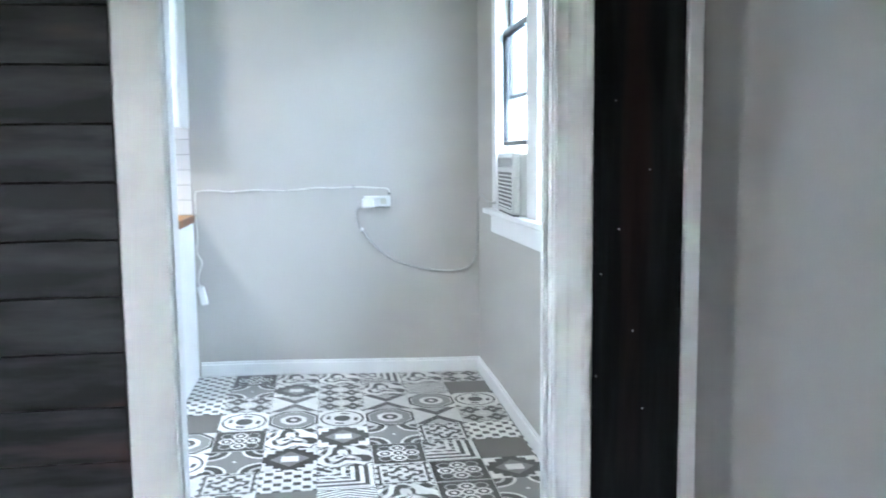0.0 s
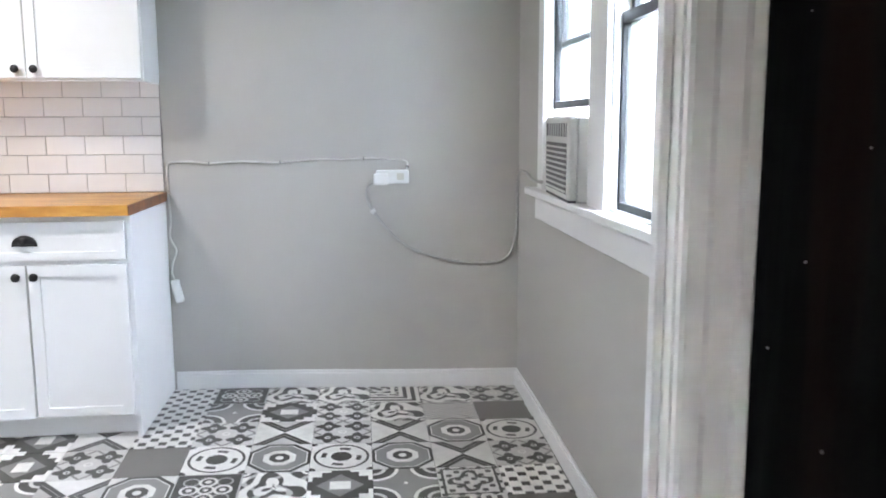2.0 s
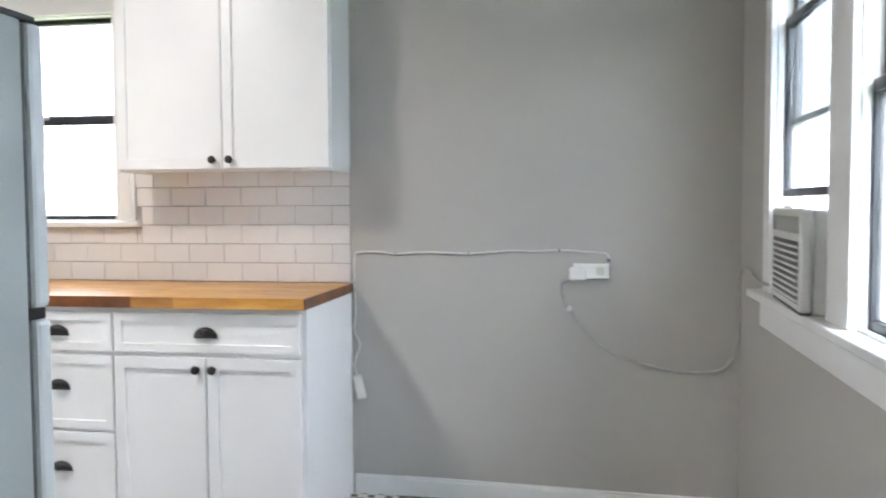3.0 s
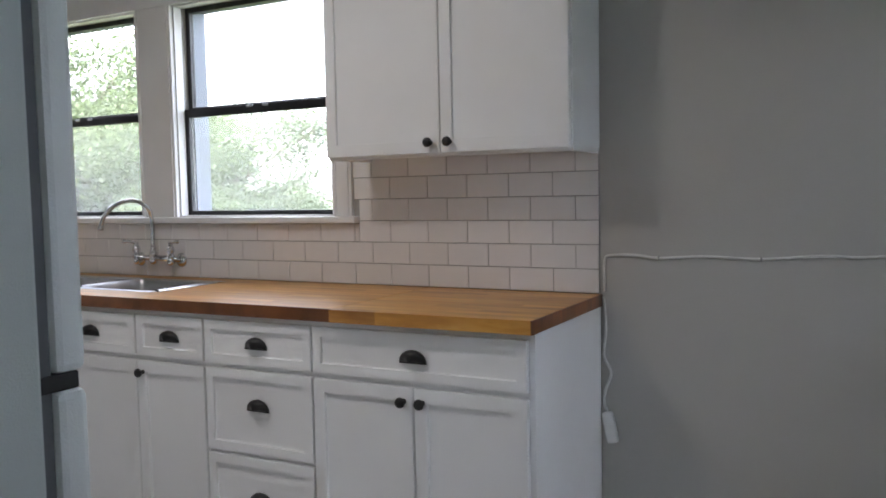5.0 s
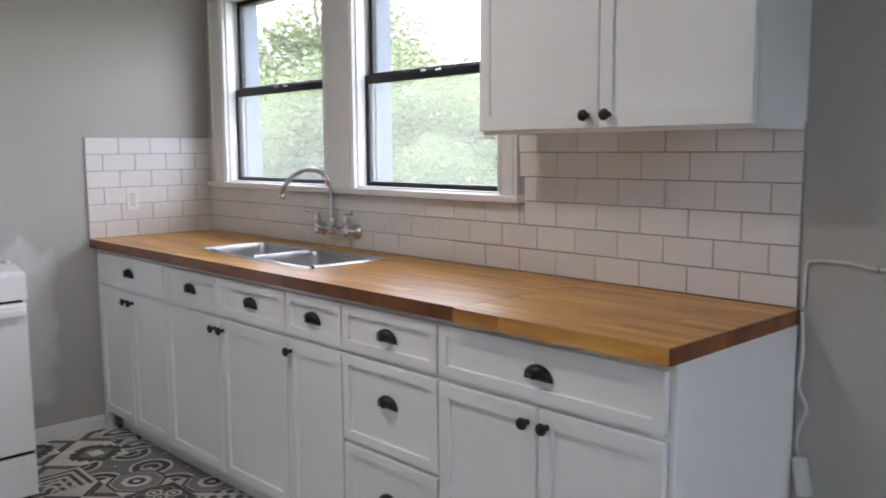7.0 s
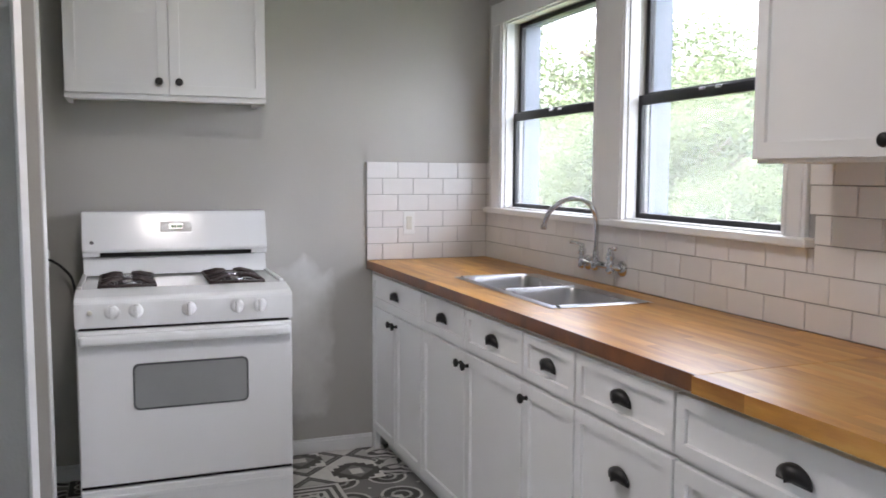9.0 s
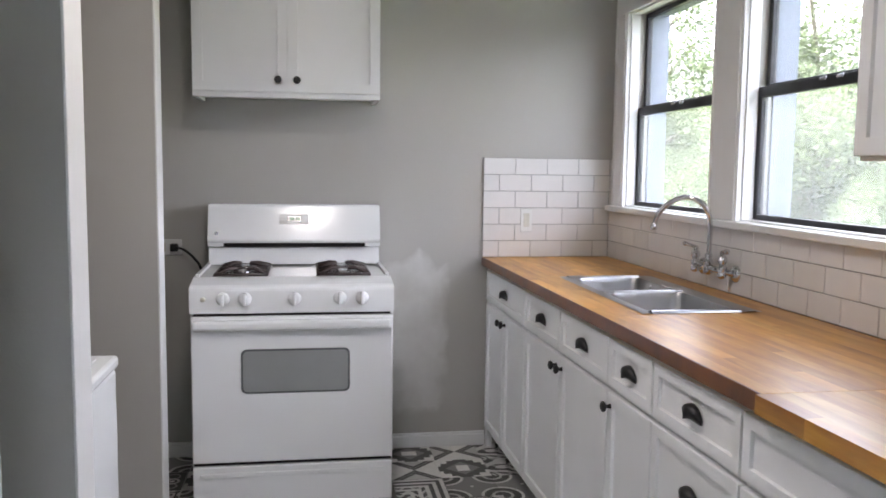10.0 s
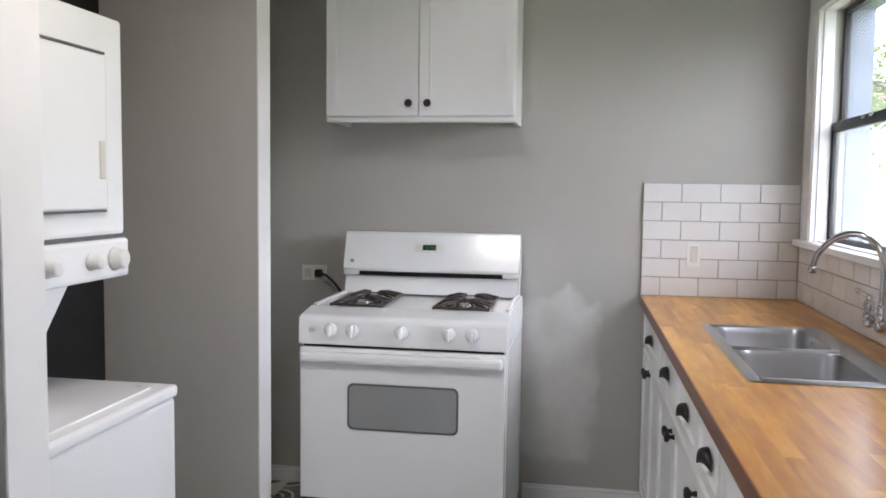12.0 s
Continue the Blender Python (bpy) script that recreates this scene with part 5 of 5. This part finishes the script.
shrub(-17.5, 12.5, 2.8, 2.6, 27, LEAFPALE, 26000, 0.05)

# assumed house to the east, pale siding, set close to cut the sky light
nh = thing("neighbour_house", "pale siding wall and low roof of a house added to the east", "house")
part("wall", boxed((4.6, 8.4, -9.0, 22.0, -0.6, 2.3)), SIDING, nh)
for i in range(14):
    part("siding_board", boxed((4.57, 4.6, -9.0, 22.0, -0.55 + i * 0.2, -0.37 + i * 0.2)), SIDING, nh)
bm = bmesh.new()
pv = [bm.verts.new(p) for p in ((4.2, -9.3, 2.28), (4.2, 22.3, 2.28), (6.5, 22.3, 3.3), (6.5, -9.3, 3.3), (8.8, -9.3, 2.28), (8.8, 22.3, 2.28))]
for f in ((0, 1, 2, 3), (3, 2, 5, 4), (0, 3, 4), (1, 5, 2), (0, 4, 5, 1)):
    bm.faces.new([pv[i] for i in f])
part("roof", bm, ROOF, nh)

# ---- dark boards on the hall side of the door wall ----
part("board_backing", boxed((HX0, DX0 - 0.1, DY0 - 0.004, DY0 - 0.0005, 0, CEIL_Z), (DX1 + 0.08, XE - 0.036, DY0 - 0.004, DY0 - 0.0005, 0, CEIL_Z), (DX0 - 0.1, DX1 + 0.08, DY0 - 0.004, DY0 - 0.0005, DZ + 0.092, CEIL_Z)), RECESS_SHADE, door_wall, "near-black sheet behind the boards that darkens their joints")
for sx, sz, sr in ((0.74, 1.03, 0.0022), (0.775, 0.80, 0.0028), (0.70, 0.93, 0.0018), (0.81, 1.16, 0.002), (0.73, 1.31, 0.0016), (0.80, 0.62, 0.0024), (0.69, 0.70, 0.0018)):
    part("paint_speck", lathe([(sr, 0.0), (sr * 0.9, 0.0006), (sr * 0.4, 0.001)], 10, Matrix.Translation((sx, DY0 - 0.021, sz)) @ Matrix.Rotation(radians(90), 4, "X")), GROUT, door_wall, "dried speck of white paint")
BH = 0.1165
boards = [("l", HX0, DX0 - 0.103)]
part("upright_board", boxed((DX1 + 0.087, XE - 0.037, DY0 - 0.021, DY0 - 0.005, 0, CEIL_Z - 0.002), bevel=0.002), UPRIGHT, door_wall, "nearly black upright board with a red-brown cast")
br_ = random.Random(8)
z = 1.497 - 13 * BH
i = 0
while z < CEIL_Z:
    lo, hi = max(0.0, z + 0.0015), min(CEIL_Z - 0.002, z + BH - 0.0015)
    if hi > lo + 0.01:
        for side, a, b in boards:
            cuts = [a, a + br_.uniform(0.5, 1.5), b]
            for p, q in zip(cuts, cuts[1:]):
                dpt = br_.uniform(0.0, 0.003)
                part("board", boxed((p + 0.0008, q - 0.0008, DY0 - 0.019 - dpt, DY0 - 0.005, lo, hi), bevel=0.0015), BOARDS, door_wall)
        if lo > DZ + 0.1:
            part("board", boxed((DX0 - 0.099, DX1 + 0.099, DY0 - 0.02, DY0 - 0.005, lo, hi), bevel=0.0015), BOARDS, door_wall)
    z += BH

# ---- wall tiles ----
TW, TH, GAP = 0.1545, 0.078, 0.0028
mesh_cache = {}


def tile_mesh(w, h):
    key = (round(w, 4), round(h, 4))
    if key not in mesh_cache:
        bm = boxed((-w / 2, w / 2, -0.004, 0.004, -h / 2, h / 2))
        es = [e for e in bm.edges if all(v.co.y < -0.003 for v in e.verts)]
        bmesh.ops.bevel(bm, geom=es, offset=0.0012, segments=1, affect="EDGES")
        mesh_cache[key] = as_mesh("tile", bm, TILE)
    return mesh_cache[key]


tr_ = random.Random(3)


def lay_tiles(parent, length, rows, holes, place, shift0):
    """Running bond from 0 to length; holes are (a0, a1, z0, z1) in the wall's own measure."""
    for r in range(rows):
        z0, z1 = r * TH, (r + 1) * TH
        at = -TW / 2 if (r + shift0) % 2 else 0.0
        while at < length - 0.01:
            a, b = max(at, 0.0), min(at + TW, length)
            at += TW
            pieces = [(a, b, z0, z1)]
            for h in holes:
                cut = []
                for p, q, lo, hi in pieces:
                    if q <= h[0] or p >= h[1] or hi <= h[2] or lo >= h[3]:
                        cut.append((p, q, lo, hi))
                        continue
                    if p < h[0]:
                        cut.append((p, h[0], lo, hi))
                    if q > h[1]:
                        cut.append((h[1], q, lo, hi))
                    if lo < h[2]:
                        cut.append((max(p, h[0]), min(q, h[1]), lo, h[2]))
                pieces = cut
            for p, q, lo, hi in pieces:
                if q - p < 0.007 or hi - lo < 0.007:
                    continue
                ob = new("tile", tile_mesh(q - p - GAP, hi - lo - GAP))
                ob.parent = parent
                ob.matrix_basis = place((p + q) / 2, (lo + hi) / 2) @ pose(0, 0, 0, tr_.uniform(-0.25, 0.25), 0, tr_.uniform(-0.25, 0.25))


NR = -0.587
bs_n = structure("trim_backsplash_north", boxed((XW, NR, YN - 0.006, YN - 0.0005, 0.914, NW_Z0 - 0.027), (CX1 + 0.001, NR, YN - 0.006, YN - 0.0005, NW_Z0 - 0.027, 0.914 + 6 * TH), (XW, CX0 - 0.001, YN - 0.006, YN - 0.0005, NW_Z0 - 0.027, 0.914 + 6 * TH)), GROUT, "white subway tile backsplash with grey grout", "backsplash")
lay_tiles(bs_n, NR - XW - 0.004, 6, [(NR - CX1 - 0.025, NR - XW - 0.04, NW_Z0 - 0.028 - 0.914, NW_Z0 - 0.914), (NR - CX1, NR - CX0, NW_Z0 - 0.028 - 0.914, 2.0)], lambda a, z: pose(NR - a, YN - 0.0065, 0.914 + z), 0)
bs_w = structure("trim_backsplash_west", boxed((XW + 0.0005, XW + 0.006, 4.09, YN - 0.0115, 0.914, 0.914 + 6 * TH)), GROUT, "white subway tile return beside the sink", "backsplash")
lay_tiles(bs_w, YN - 0.011 - 4.09, 6, [], lambda a, z: pose(XW + 0.0065, 4.09 + a, 0.914 + z, 0, 0, 90), 1)

# ---- floor tiles ----
KINDS = {"D": "dots", "P": "plain", "O": "target", "G": "step", "Q": "arcs", "F": "flower", "A": "swirl", "X": "star", "M": "quatrefoil", "L": "lace", "K": "maze", "C": "ring", "Z": "zigzag"}
FM = {k: make_floor_tile(v) for k, v in KINDS.items() if k != "P"}
FM["P"] = surface("plain_grey_tile", (0.17, 0.162, 0.145), 0.45, vary=0.06, scale=12, bump=0.1)
FT = {k: as_mesh("floor_tile", boxed((-PITCH / 2 + 0.0008, PITCH / 2 - 0.0008, -PITCH / 2 + 0.0008, PITCH / 2 - 0.0008, -0.006, 0.0)), FM[k]) for k in KINDS}
# rows from the north wall, columns from x = -0.61 eastwards
LAID = ("DFAAKAM", "DQGMAZP", "DMXMXOC", "PCOCOXM", "OFAGQLD", "CQGAFKP", "XLDKLFG", "AGPZAFQ", "FQAXGLD")
fx0, fy0 = 0.041 - 3 * PITCH, 4.714
fr_ = random.Random(17)
for r in range(14):
    for c in range(-15, 9):
        x, y = fx0 + (c + 0.5) * PITCH, fy0 - (r + 0.5) * PITCH
        if x + PITCH / 2 < XW + 0.01 or x - PITCH / 2 > XE - 0.01 or y < DY0 + 0.02:
            continue
        k = LAID[r][c] if 0 <= c < 7 and r < len(LAID) else fr_.choice("DOGQFAXMCLQAGFPKQG")
        ob = new("floor_tile", FT[k])
        ob.parent = floor
        e = 0.02
        lean_x = math.degrees(math.atan2(floor_rise(x, y + e) - floor_rise(x, y - e), 2 * e))
        lean_y = math.degrees(math.atan2(floor_rise(x - e, y) - floor_rise(x + e, y), 2 * e))
        ob.matrix_basis = pose(x, y, floor_rise(x, y), lean_x, lean_y, 0) @ pose(0, 0, 0, 0, 0, 0 if 0 <= c < 7 else fr_.choice((0, 90, 180, 270)))
